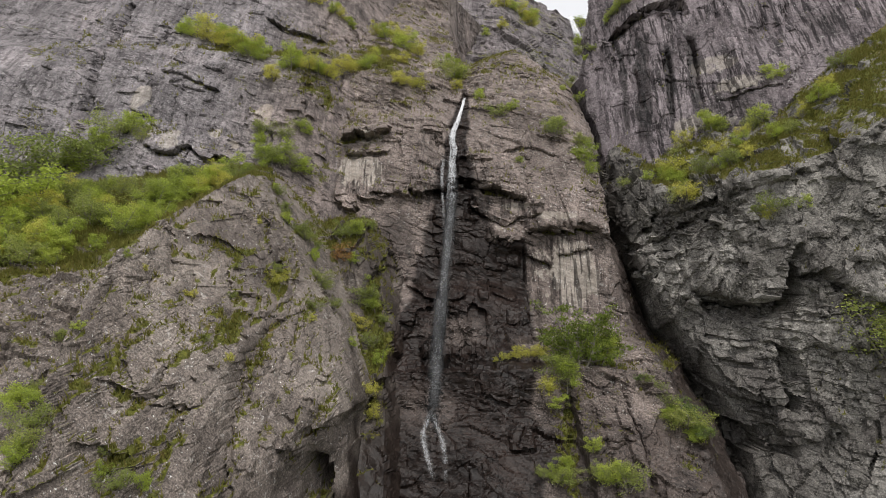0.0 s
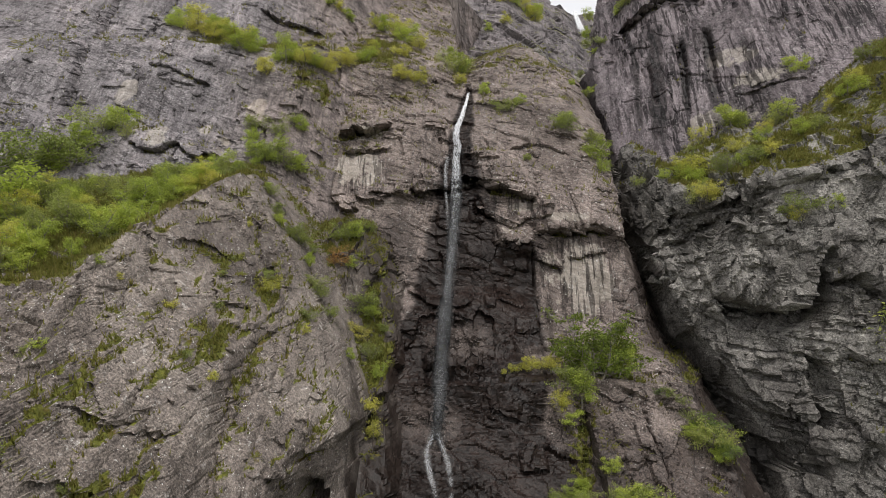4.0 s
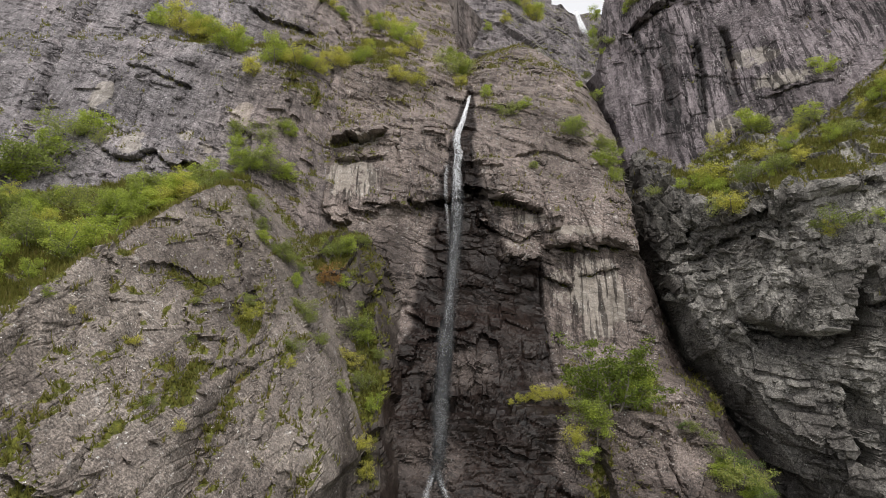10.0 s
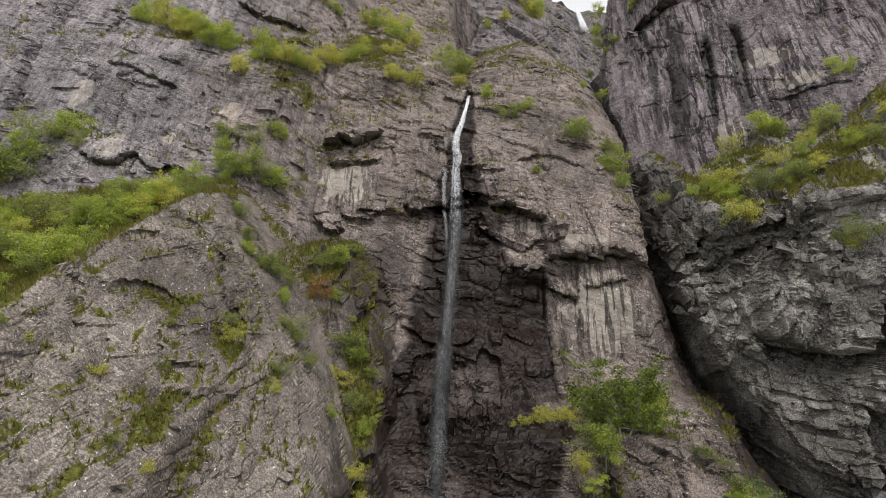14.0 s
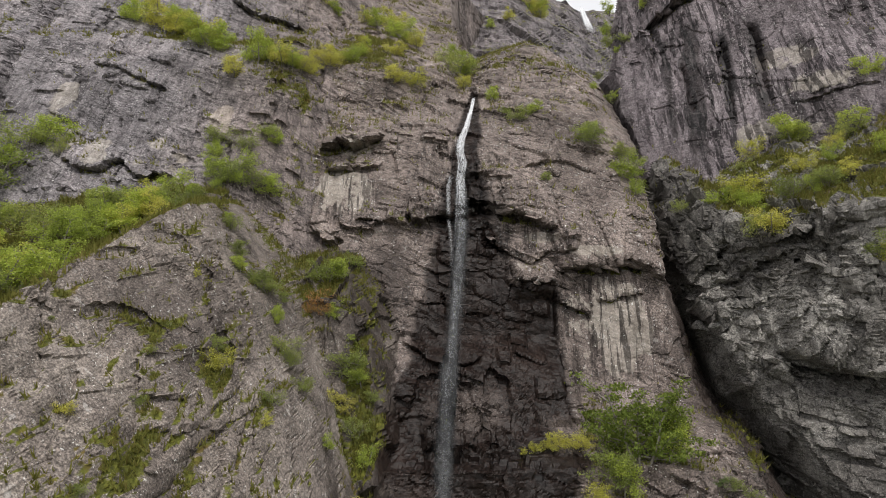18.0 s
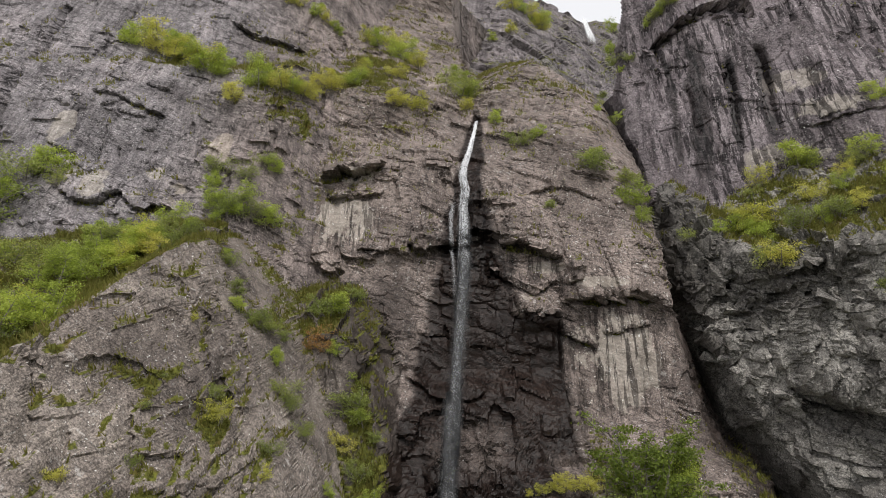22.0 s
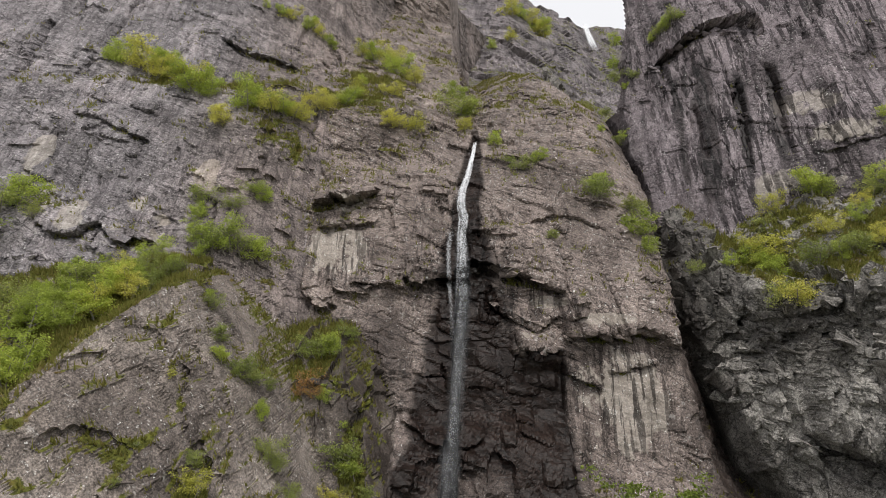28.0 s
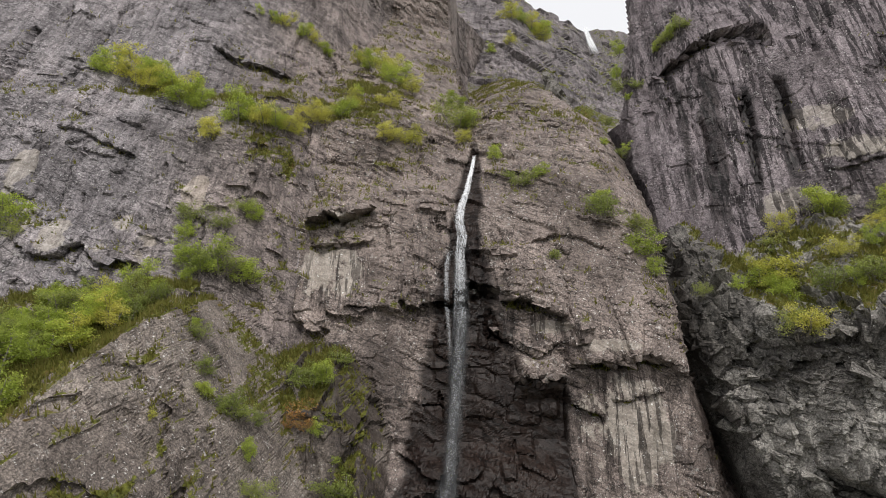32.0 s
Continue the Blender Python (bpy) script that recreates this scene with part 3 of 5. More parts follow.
    # brown iron tint where the mesh says so
    col = mix(attr("warm"), col, mix(1.0, col, (0.87, 0.80, 0.73), "MULTIPLY"))
    # wet stain by the fall; the same darkening paints the right gully's shade
    wet_shade = attr("wet_shade")
    col = mix(times(wet_shade, 0.97), col, mix(1.0, col, (0.075, 0.054, 0.047), "MULTIPLY"))
    # moss and low heather
    mossn = noise_tex(base, 1.6, 6, 0.7)
    mosscol = ramp(noise_tex(base, 3.5, 5, 0.7), (0.3, (0.03, 0.032, 0.010)), (0.68, (0.17, 0.175, 0.030)), (0.5, (0.085, 0.090, 0.018)))
    rust = ramp(noise_tex(base, 0.6, 3), (0.55, (0, 0, 0)), (0.68, (1, 1, 1)))
    mosscol = mix(times(rust, 0.6), mosscol, (0.13, 0.075, 0.03))
    mm = n.new("ShaderNodeMath")
    mm.operation = "ADD"
    l.new(attr("moss"), mm.inputs[0])
    l.new(mossn, mm.inputs[1])
    mfac = ramp(mm.outputs[0], (0.93, (0, 0, 0)), (1.07, (1, 1, 1)))
    col = mix(mfac, col, mosscol)
    l.new(col, out.inputs["Base Color"])
    l.new(ramp(wet_shade, (0.2, (0.22, 0.22, 0.22)), (0.9, (0.22, 0.22, 0.22))), out.inputs["Specular IOR Level"])
    rough = ramp(wet_shade, (0.0, (0.88, 0.88, 0.88)), (1.0, (0.36, 0.36, 0.36)))
    l.new(mix(mfac, rough, (0.95, 0.95, 0.95)), out.inputs["Roughness"])
    # flat fracture planes: every cell of the broken surface has its own slant
    def vmath(op, a, b):
        x = n.new("ShaderNodeVectorMath")
        x.operation = op
        for sock, v in zip(x.inputs, (a, b)):
            if isinstance(v, tuple):
                sock.default_value = v
            else:
                l.new(v, sock)
        return x.outputs[0]

    ragged = n.new("ShaderNodeTexNoise")
    ragged.inputs["Scale"].default_value, ragged.inputs["Detail"].default_value = 1.3, 4
    l.new(base, ragged.inputs["Vector"])
    slant = geo.outputs["Normal"]
    wander = vmath("MULTIPLY", ragged.outputs["Color"], (0.4, 0.4, 0.4))
    for turn, size, amount in (((0.3, dip, 0.0), (0.4, 0.5, 1.0), 0.5), ((-0.2, dip - 0.1, 0.3), (1.2, 1.5, 2.8), 0.55), ((0.5, dip + 0.15, 0.2), (3.6, 4.0, 7.0), 0.35)):
        cells = n.new("ShaderNodeTexVoronoi")
        cells.inputs["Scale"].default_value = 1.0
        l.new(vmath("ADD", mapped2(turn, size), wander), cells.inputs["Vector"])
        slant = vmath("ADD", slant, vmath("MULTIPLY", vmath("SUBTRACT", cells.outputs["Color"], (0.5, 0.5, 0.5)), (amount * fine,) * 3))
    slant = vmath("NORMALIZE", slant, (0, 0, 0))
    b1 = n.new("ShaderNodeBump")
    l.new(slant, b1.inputs["Normal"])
    b1.inputs["Strength"].default_value, b1.inputs["Distance"].default_value = 0.35 * fine, 0.10
    l.new(med, b1.inputs["Height"])
    b2 = n.new("ShaderNodeBump")
    b2.inputs["Strength"].default_value, b2.inputs["Distance"].default_value = 0.9 * fine, 0.07
    l.new(grain, b2.inputs["Height"])
    l.new(b1.outputs[0], b2.inputs["Normal"])
    l.new(b2.outputs[0], out.inputs["Normal"])
    return m


GREY = rock("grey_gneiss", (0.130, 0.110, 0.100), (0.189, 0.161, 0.145), (0.260, 0.226, 0.203), 0.65, 0.35, 0.55, dip=1.9, nicks=0.10, joints=0.5, speck=0.55)
BLUE = rock("blue_grey_gneiss", (0.157, 0.144, 0.151), (0.235, 0.217, 0.228), (0.331, 0.299, 0.310), 0.5, 0.45, nicks=0.5)
BROWN = rock("brown_grey_gneiss", (0.128, 0.105, 0.096), (0.195, 0.161, 0.148), (0.275, 0.228, 0.209), 0.7, 0.3, nicks=0.55, speck=0.45)
PURPLE = rock("purple_grey_gneiss", (0.130, 0.112, 0.119), (0.193, 0.167, 0.180), (0.269, 0.234, 0.249), 0.5, 0.7, 0.55, dip=1.75, nicks=0.35)
GREEN = rock("green_grey_gneiss", (0.110, 0.101, 0.095), (0.181, 0.171, 0.159), (0.298, 0.283, 0.264), 0.35, 0.3, 0.6, dip=2.1, nicks=0.5)
FAR = rock("far_grey_gneiss", (0.150, 0.136, 0.144), (0.210, 0.189, 0.197), (0.285, 0.255, 0.265), 0.0, 0.5)

# ---- the cliff's meshes ----


def stains(x, y, z, nz, which):
    """Where the rock is wet or painted dark as gully shade, freshly broken and overgrown."""
    p = np.stack([x, y, z], 1)
    wob = fbm(p * 0.45, 4, 31)
    fx = bend(z, (13, -0.6), (20, -0.3), (27, 0.6), (37, 0.9), (45, 1.6), (52, 2.8))
    half_l = bend(z, (10, 7.5), (18, 6.0), (24, 4.8), (30, 3.8), (36, 2.6), (42, 1.6), (50, 0.9), (53, 0.3))
    half_r = bend(z, (10, 11.0), (18, 10.4), (19.6, 9.4), (23, 7.6), (29, 7.0), (32, 5.2), (36, 3.2), (42, 1.8), (50, 0.9), (53, 0.3))
    d = np.where(x < fx, (fx - x) / half_l, (x - fx) / half_r)
    wet_shade = soft(1.05 + 0.45 * wob - d, 0.0, 0.28) * soft(-z, -54, -52) * (y < 92)
    wet_shade = np.where((which == 3) & (z > 21) & (z < 32), np.maximum(wet_shade * soft(8.7 + 0.25 * wob - x, 0.0, 0.25), soft(x, 3.5, 4.6) * soft(8.7 + 0.25 * wob - x, 0.0, 0.25) * soft(z, 21, 22.5)), wet_shade)
    # shade of the deep slit beside the right wall, painted as dark colour
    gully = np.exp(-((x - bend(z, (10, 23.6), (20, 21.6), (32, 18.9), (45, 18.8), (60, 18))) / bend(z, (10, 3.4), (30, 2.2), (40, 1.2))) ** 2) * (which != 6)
    wet_shade = np.maximum(wet_shade, 0.88 * gully * soft(wob, -0.6, 0.0))
    # right wall's foot: damp rock plus painted shade of the gully bottom
    wet_shade = np.maximum(wet_shade, 0.6 * (which == 5) * np.exp(-(((x - 27.5) / 4.5) ** 2 + ((z - 11.5) / 4.5) ** 2) ** 1.5))
    wet_shade = np.maximum(wet_shade, 0.7 * soft(0.3 + 0.7 * wob + 0.25 * (17.5 - z - 0.25 * (x - 10)), 0.0, 0.6) * soft(x, 6.5, 9.5) * soft(-x, -25, -21) * (which == 3))
    wet_shade = np.maximum(wet_shade, 0.75 * (which == 1) * soft(wob + 0.3 * soft(x, -9, -6), -0.4, 0.1))
    wet_shade = np.maximum(wet_shade, 0.7 * (which == 3) * np.exp(-(((x + 6.5) / 5.5) ** 2 + ((z - 29) / 6.5) ** 2) ** 2) * soft(wob, -0.3, 0.25))
    wet_shade = wet_shade * (1 - 0.42 * np.exp(-(((x - 1.2) / 2.8) ** 2 + ((z - 22.6) / 1.5) ** 2) ** 2)) * (1 - 0.35 * np.exp(-(((x + 1.5) / 2.5) ** 2 + ((z - 16.2) / 1.8) ** 2) ** 2))
    # the centre wall's flank into the slit, darkened in colour as shade
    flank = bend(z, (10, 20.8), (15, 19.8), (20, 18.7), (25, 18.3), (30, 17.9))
    wet_shade = np.maximum(wet_shade, 0.8 * (which == 3) * soft(x - flank + 0.6 * wob, 0.0, 0.9) * soft(-z, -33, -31))
    pale = 0 * x
    for cx, cz, rx, rz in PALE:
        pale = np.maximum(pale, np.exp(-(((x - cx) / rx) ** 2 + ((z - cz) / rz) ** 2) ** 2))
    pale = np.clip(pale * (0.85 + 1.0 * wob), 0, 1) * (which != 6)
    moss = 0.45 * soft(nz, 0.45, 0.85) + 0.22 * fbm(p * np.array([0.55, 0.4, 0.3]), 3, 77) + 0.16 * fbm(p * np.array([1.6, 1.0, 0.7]), 2, 78) - 0.06
    for cx, cz, rx, rz, lean, amount in MOSS:
        u, v = (x - cx - lean * (z - cz)) / rx, (z - cz) / rz
        moss = moss + amount * np.exp(-(u * u + v * v) ** 1.5) * (which != 6)
    ledge_r = bend(x, *LEDGE)
    moss = moss + (which == 5) * np.where(z > ledge_r - 0.2, soft(x, 21.8, 22.8) * (0.34 * soft(z - ledge_r, -0.2, 0.8) + 0.5 * fbm(p * 0.6, 3, 79)), -0.5 * (x < 31))
    moss = moss + (which == 7) * soft(z - bend(x, *FRONT), 0.0, 1.0) * (0.42 + 0.5 * fbm(p * 0.5, 3, 80)) + 0.13 * (which == 0) + 0.18 * (which == 1)
    moss = np.where(which == 6, 0.02 + 0.45 * soft(nz, 0.25, 0.7) + 0.3 * fbm(p * 0.08, 3, 77), moss)
    streaky = 0 * x
    for cx, cz, rx, rz, a in STREAKS:
        streaky = np.maximum(streaky, a * np.exp(-(((x - cx) / rx) ** 2 + ((z - cz) / rz) ** 2) ** 2))
    for lz0, lz1, lx0, lx1, wid in ((48, 59, 29.7, 30.8, 0.5), (47, 58, 27.1, 28.4, 0.45), (44, 61, 24.3, 26.2, 0.8), (46, 60, 22.9, 24.0, 0.3)):
        lx = lx0 + (lx1 - lx0) * (z - lz0) / (lz1 - lz0)
        wet_shade = np.maximum(wet_shade, 0.8 * (which == 4) * soft(z, lz0 - 1, lz0 + 1.5) * soft(-z, -lz1 - 1, -lz1 + 2) * soft(wid * (1 + 0.7 * wob) - np.abs(x - lx), -0.1, 0.15))
    streaky = np.where(which == 4, 0.95 * soft(fbm(p * 0.1, 2, 90), -0.3, 0.1), streaky)
    streaky = np.where(which == 6, 0.3, np.where(which == 2, 0.35, streaky))
    return wet_shade, pale, streaky, np.clip(moss - 0.8 * wet_shade * (x > -4.5) * (x < 9), -1, 1)


STREAKS = ((-9.0, 39.6, 2.9, 2.9, 0.9), (12.8, 28.4, 4.6, 4.8, 0.95), (0.5, 40, 4, 6, 0.6), (13.3, 27.8, 1.4, 2.4, 1.0), (6, 35.5, 4, 2, 0.8))
PALE = ((-9.2, 40.2, 2.6, 2.6), (12.6, 28.0, 3.8, 4.2), (-33.9, 47.8, 1.1, 2.4), (-31.5, 44.0, 1.2, 1.6), (-28.5, 42.4, 1.3, 1.5), (-24.8, 42.4, 0.9, 2.4), (-22.6, 41.6, 1.0, 1.2), (-36.2, 39.8, 1.2, 1.5), (-20, 46, 1.0, 2.0),
        (31.8, 53.3, 2.2, 1.4), (33.0, 50.0, 2.6, 1.2), (29.5, 45.5, 3.0, 1.6), (-8.5, 44.0, 1.8, 0.9), (7.6, 35.6, 1.6, 0.5), (11.5, 34.3, 2.6, 0.5), (6.0, 33.3, 0.6, 0.5), (13.6, 31.3, 1.6, 0.5))
MOSS = ((10.4, 14.0, 0.8, 4.0, 0.1, 0.42), (-6.3, 23.0, 1.6, 5.5, 0.0, 0.36), (-9.6, 30.0, 2.0, 4.0, -0.3, 0.12), (-13.4, 34.0, 1.0, 4.0, -0.5, 0.15), (-15.2, 29.0, 0.9, 0.35, -0.8, 0.3), (-12.7, 26.5, 0.45, 1.2, -0.6, 0.34), (-14.0, 23.2, 0.8, 0.8, -0.8, 0.34),
        (-16.8, 25.4, 0.35, 0.9, 0.2, 0.3), (-10.0, 24.7, 0.5, 0.7, 0.0, 0.34), (-14.9, 22.4, 0.5, 0.7, 0.0, 0.25), (-17.8, 22.0, 0.6, 2.4, 0.3, 0.3), (-15.0, 17.5, 1.6, 1.2, 0.0, 0.3), (21.6, 16.0, 1.0, 4.0, -0.35, 0.14), (-14.5, 51.0, 3.0, 3.5, -0.8, 0.4), (-6.0, 53.5, 3.5, 5.0, -0.5, 0.24), (-14.0, 41.0, 2.0, 4.0, 0.0, 0.2), (-20.0, 57.0, 9.0, 1.0, -1.6, 0.2), (-8.0, 60.0, 4.0, 2.0, -0.4, 0.35), (-13.0, 45.0, 1.5, 6.0, -0.3, 0.3), (-13.5, 38.0, 1.2, 3.0, 0.0, 0.25))


# smooth, flat panels
CALM = ((13.0, 27.6, 4.6, 5.2), (-9.0, 40.0, 3.2, 3.4), (25.8, 20.8, 3.4, 4.2), (24.8, 29.0, 2.4, 2.8), (30.5, 22.0, 1.5, 2.0), (-30, 47, 8, 6), (12.5, 38.5, 5.0, 6.0), (-13.5, 24, 3.5, 6), (-14.5, 31, 2.5, 3), (6.6, 25.6, 2.0, 3.8))
BOLD = np.array([0.14, 0.40, 0.13, 0.24, 0.10, 0.5, 0.42, 0.5])


def roughen(x, y0, z, which, scale=1.0):
    """Moves each point along the face's own normal: blocks of three sizes, beds and small knobs."""
    gy, gx = np.gradient(y0, axis=0), np.gradient(y0, axis=1)
    dz, dx = np.gradient(z, axis=0), np.gradient(x, axis=1)
    coarse = np.maximum(np.hypot(gy, dz), np.hypot(gx, dx)).ravel() / scale
    nrm = np.stack([(gx / dx).ravel(), -np.ones(x.size), (gy / dz).ravel()], 1)
    nrm[:, [0, 2]] = np.clip(nrm[:, [0, 2]], -2.5, 2.5)
    nrm /= np.linalg.norm(nrm, axis=1)[:, None]
    p = np.stack([x.ravel(), y0.ravel(), z.ravel()], 1)
    q = p / scale
    q = q + 0.5 * np.stack([vnoise(q * 0.45, 3), vnoise(q * 0.45, 4), vnoise(q * 0.45, 5)], 1)
    q = q + 0.05 * np.stack([vnoise(q * 1.7, 33), vnoise(q * 1.7, 34), vnoise(q * 1.7, 35)], 1)
    # the foliation falls to the right; the buttress breaks along steep slabs
    turn = np.array(Matrix.Rotation(radians(-22), 3, "Y")) @ np.array(Matrix.Rotation(radians(20), 3, "X"))
    r = q @ turn.T
    steep = np.array(Matrix.Rotation(radians(-12), 3, "Y")) @ np.array(Matrix.Rotation(radians(35), 3, "X"))
    slabby = ((which == 0) | (which == 1))[:, None]
    upright = ((which == 4) | (which == 5))[:, None]
    rs = q @ steep.T
    r1 = np.where(slabby, rs / np.array([3.0, 4.0, 6.5]), np.where(upright, rs / np.array([2.6, 4.0, 5.0]), r / np.array([5.2, 5.0, 2.8])))
    r2 = np.where(slabby, rs / np.array([1.5, 1.6, 2.4]), np.where(upright, rs / np.array([1.1, 1.8, 2.6]), r / np.array([2.4, 2.0, 1.0])))
    r3 = np.where(slabby, rs / np.array([0.6, 0.8, 0.9]), np.where(upright, rs / np.array([0.5, 0.9, 1.1]), r / np.array([1.1, 0.9, 0.42])))
    f1, j1 = facets(r1, 11, 2.4)
    f2, j2 = facets(r2, 23, 2.6)
    f3, j3 = facets(r3, 41, 2.6)
    ok1, ok2, ok3 = soft(-coarse, -1.6, -0.8), soft(-coarse, -0.7, -0.34), soft(-coarse, -0.36, -0.22)
    patchy = 0.3 + 0.7 * soft(fbm(q * 0.13, 3, 63), -0.2, 0.3)
    bold = BOLD[which]
    for cx, cz, rx, rz in CALM:
        bold = bold * (1 - 0.75 * np.exp(-(((p[:, 0] - cx) / rx) ** 2 + ((p[:, 2] - cz) / rz) ** 2) ** 2) * (which != 6))
    d = 0.50 * f1 * ok1 * bold + 0.26 * f2 * (0.25 + patchy) * ok2 * bold + 0.10 * f3 * (0.15 + patchy) * ok3 * (0.15 + 0.85 * bold) * (which > 1)
    d = d - 0.05 * (1 - soft(j2, 0.0, 0.06)) * patchy * ok2 - 0.10 * (1 - soft(j1, 0.0, 0.03)) * ok1 * bold
    d = d + 0.5 * fbm(q * 0.10, 2, 7) + 0.02 * fbm(q * 1.4, 1, 9) * ok3
    # beds: little shelves on the wet step and the right wall, undercut plates on the rest
    damp = (which == 3) & (p[:, 2] < 20.5) & (p[:, 0] < 10)
    slab = (which == 5) & (p[:, 2] < 25)
    nose = (which == 5) & (p[:, 2] >= 25) & (p[:, 2] < 34)
    bed = np.where(damp, p[:, 2] * 1.3 + 0.12 * p[:, 0] + 0.9 * vnoise(q * 0.35, 16), r[:, 2] * 0.75 + 0.7 * vnoise(q * 0.25, 15))
    bed = np.where(slab, 1.25 * p[:, 2] + 0.3 * p[:, 0] + 0.8 * vnoise(q * 0.45, 16), bed)
    bed = np.where(nose, 0.9 * p[:, 0] - 0.45 * p[:, 2] + 0.5 * vnoise(q * 0.4, 16), bed)
    saw = (bed % 1.0)
    soaked = (which == 3) & (p[:, 0] > -5) & (p[:, 0] < 8.6) & (p[:, 2] > 19) & (p[:, 2] < 36)
    plated = ((which == 2) | (which == 3) | (which == 6)) & ~damp & ~soaked
    length = hash3(np.floor(bed).astype(np.int64), np.floor(r[:, 0] / 2.2 + 3.7 * np.floor(bed)).astype(np.int64), 0 * which, 9)
    d = d + np.where(plated, 0.34 * patchy * (0.5 - saw) * (length > 0.62) * length * bold / 0.24, np.where(slab, 0.26 * patchy * (0.5 - saw) * (0.25 + 0.75 * (length > 0.5)), 0.22 * patchy * (saw - 0.5) * (0.06 + 1.2 * nose + 0.6 * damp))) * ok2
    return p + nrm * (d * scale)[:, None]


def sheet_faces(keep):
    rows, cols = keep.shape
    idx = np.arange(rows * cols).reshape(rows, cols)
    ok = keep[:-1, :-1] & keep[1:, :-1] & keep[:-1, 1:] & keep[1:, 1:]
    return np.stack([idx[:-1, :-1][ok], idx[:-1, 1:][ok], idx[1:, 1:][ok], idx[1:, :-1][ok]], 1)


def mesh_from(name, verts, faces, values, material, smooth=False):
    used = np.unique(faces)
    back = np.full(len(verts), -1)
    back[used] = np.arange(len(used))
    me = bpy.data.meshes.new(name)
    me.vertices.add(len(used))
    me.vertices.foreach_set("co", verts[used].astype(np.float32).ravel())
    me.loops.add(faces.size)
    me.loops.foreach_set("vertex_index", back[faces].astype(np.int32).ravel())
    me.polygons.add(len(faces))
    me.polygons.foreach_set("loop_start", np.arange(0, faces.size, faces.shape[1], dtype=np.int32))
    me.polygons.foreach_set("use_smooth", np.full(len(faces), smooth))
    for nm, v in values.items():
        a = me.attributes.new(nm, "FLOAT", "POINT")
        a.data.foreach_set("value", v[used].astype(np.float32))
    me.update(calc_edges=True)
    me.materials.append(material)
    return new(name, me)


def spaced(a, b, usual, fine, spans):
    """Grid lines from a to b, closer together within the spans."""
    out = [a]
    while out[-1] < b:
        out.append(out[-1] + (fine if any(u < out[-1] < v for u, v in spans) else usual))
    return np.array(out)


XS = np.concatenate([np.arange(-68, -47, 0.35), spaced(-47, -34, 0.18, 0.18, ()), spaced(-33.9, 36, 0.125, 0.085, ((-21, -16.5), (-13.5, -7.5), (17, 27))), np.arange(36.2, 64, 0.3)])
ZS = np.concatenate([np.arange(-0.5, 10, 0.3), spaced(10, 64, 0.115, 0.095, ((31, 33), (36, 40))), np.arange(64.2, 90, 0.2)])
gx, gz = np.meshgrid(XS, ZS)
stack = np.array([m(gx, gz) for m in MASSES])
which = stack.argmin(0)
ymin = stack.min(0)


# small overhangs and open joints, with edges that cast their own shade
def chip(kind, x0, z0, length, slope, deep, up):
    half = length / 2 + 0.3 if kind == "ledge" else 0.6 + abs(slope) * length
    tall = abs(slope) * length + up + 0.6 if kind == "ledge" else length / 2 + 0.3
    i0, i1 = np.searchsorted(ZS, (z0 - tall, z0 + tall))
    j0, j1 = np.searchsorted(XS, (x0 - half, x0 + half))
    x, z, w = gx[i0:i1, j0:j1], gz[i0:i1, j0:j1], which[i0:i1, j0:j1]
    if not x.size or (w != w[w.shape[0] // 2, w.shape[1] // 2]).any():
        return
    if kind == "ledge":
        u = (x - x0) / (length / 2)
        line = z0 + slope * (x - x0) + 0.12 * blocky(x, 0.7, z0)
        ymin[i0:i1, j0:j1] -= deep * np.clip((1 - u * u) * 2.5, 0, 1) * np.clip((z - line) / 0.12, 0, 1) * (1 - soft(z, line + 0.15, line + up))
    else:
        v = (z - z0) / (length / 2)
        line = x0 + slope * (z - z0) + 0.06 * blocky(z, 0.8, x0)
        ymin[i0:i1, j0:j1] += deep * np.clip((1 - v * v) * 3, 0, 1) * np.exp(-((x - line) / up) ** 2)


rng = random.Random(71)
for kind, count, xr, zr, length, slope, deep, up in (
    ("ledge", 170, (-16, 18), (13, 64), (0.6, 3.2), (-0.5, 0.05), (0.15, 0.6), (0.6, 2.8)),
    ("ledge", 90, (-46, -15), (38, 80), (0.6, 3.0), (-0.55, 0.0), (0.12, 0.5), (0.6, 2.6)),
    ("ledge", 24, (20, 42), (38, 72), (0.6, 2.4), (-0.5, 0.1), (0.15, 0.45), (0.5, 1.6)),
    ("ledge", 60, (21, 40), (11, 40), (0.6, 2.6), (-0.3, 0.5), (0.3, 1.0), (0.5, 1.8)),
    ("ledge", 45, (-20, -4), (13, 35), (0.4, 1.8), (-0.7, 0.6), (0.15, 0.45), (0.4, 1.3)),
    ("joint", 50, (-20, -4), (13, 35), (1.5, 6.0), (-0.35, -0.05), (0.25, 0.7), (0.09, 0.2)),
    ("joint", 40, (-16, 18), (13, 62), (1.0, 3.5), (-0.5, 0.3), (0.2, 0.6), (0.09, 0.16)),
    ("joint", 40, (-46, -16), (38, 78), (1.5, 6.0), (-0.3, 0.1), (0.2, 0.6), (0.09, 0.2)),
    ("joint", 40, (20, 42), (38, 70), (2.0, 8.0), (-0.05, 0.2), (0.2, 0.6), (0.1, 0.2)),
):
    for _ in range(count):
        x0, z0 = rng.uniform(*xr), rng.uniform(*zr)
        size = (rng.uniform(*length), rng.uniform(*slope), rng.uniform(*deep), rng.uniform(*up))
        if not any(abs(x0 - a) < b and abs(z0 - c) < d for a, b, c, d in ((12.5, 4.5, 27.5, 4.8), (-9, 2.8, 39.6, 2.6))):
            chip(kind, x0, z0, *size)
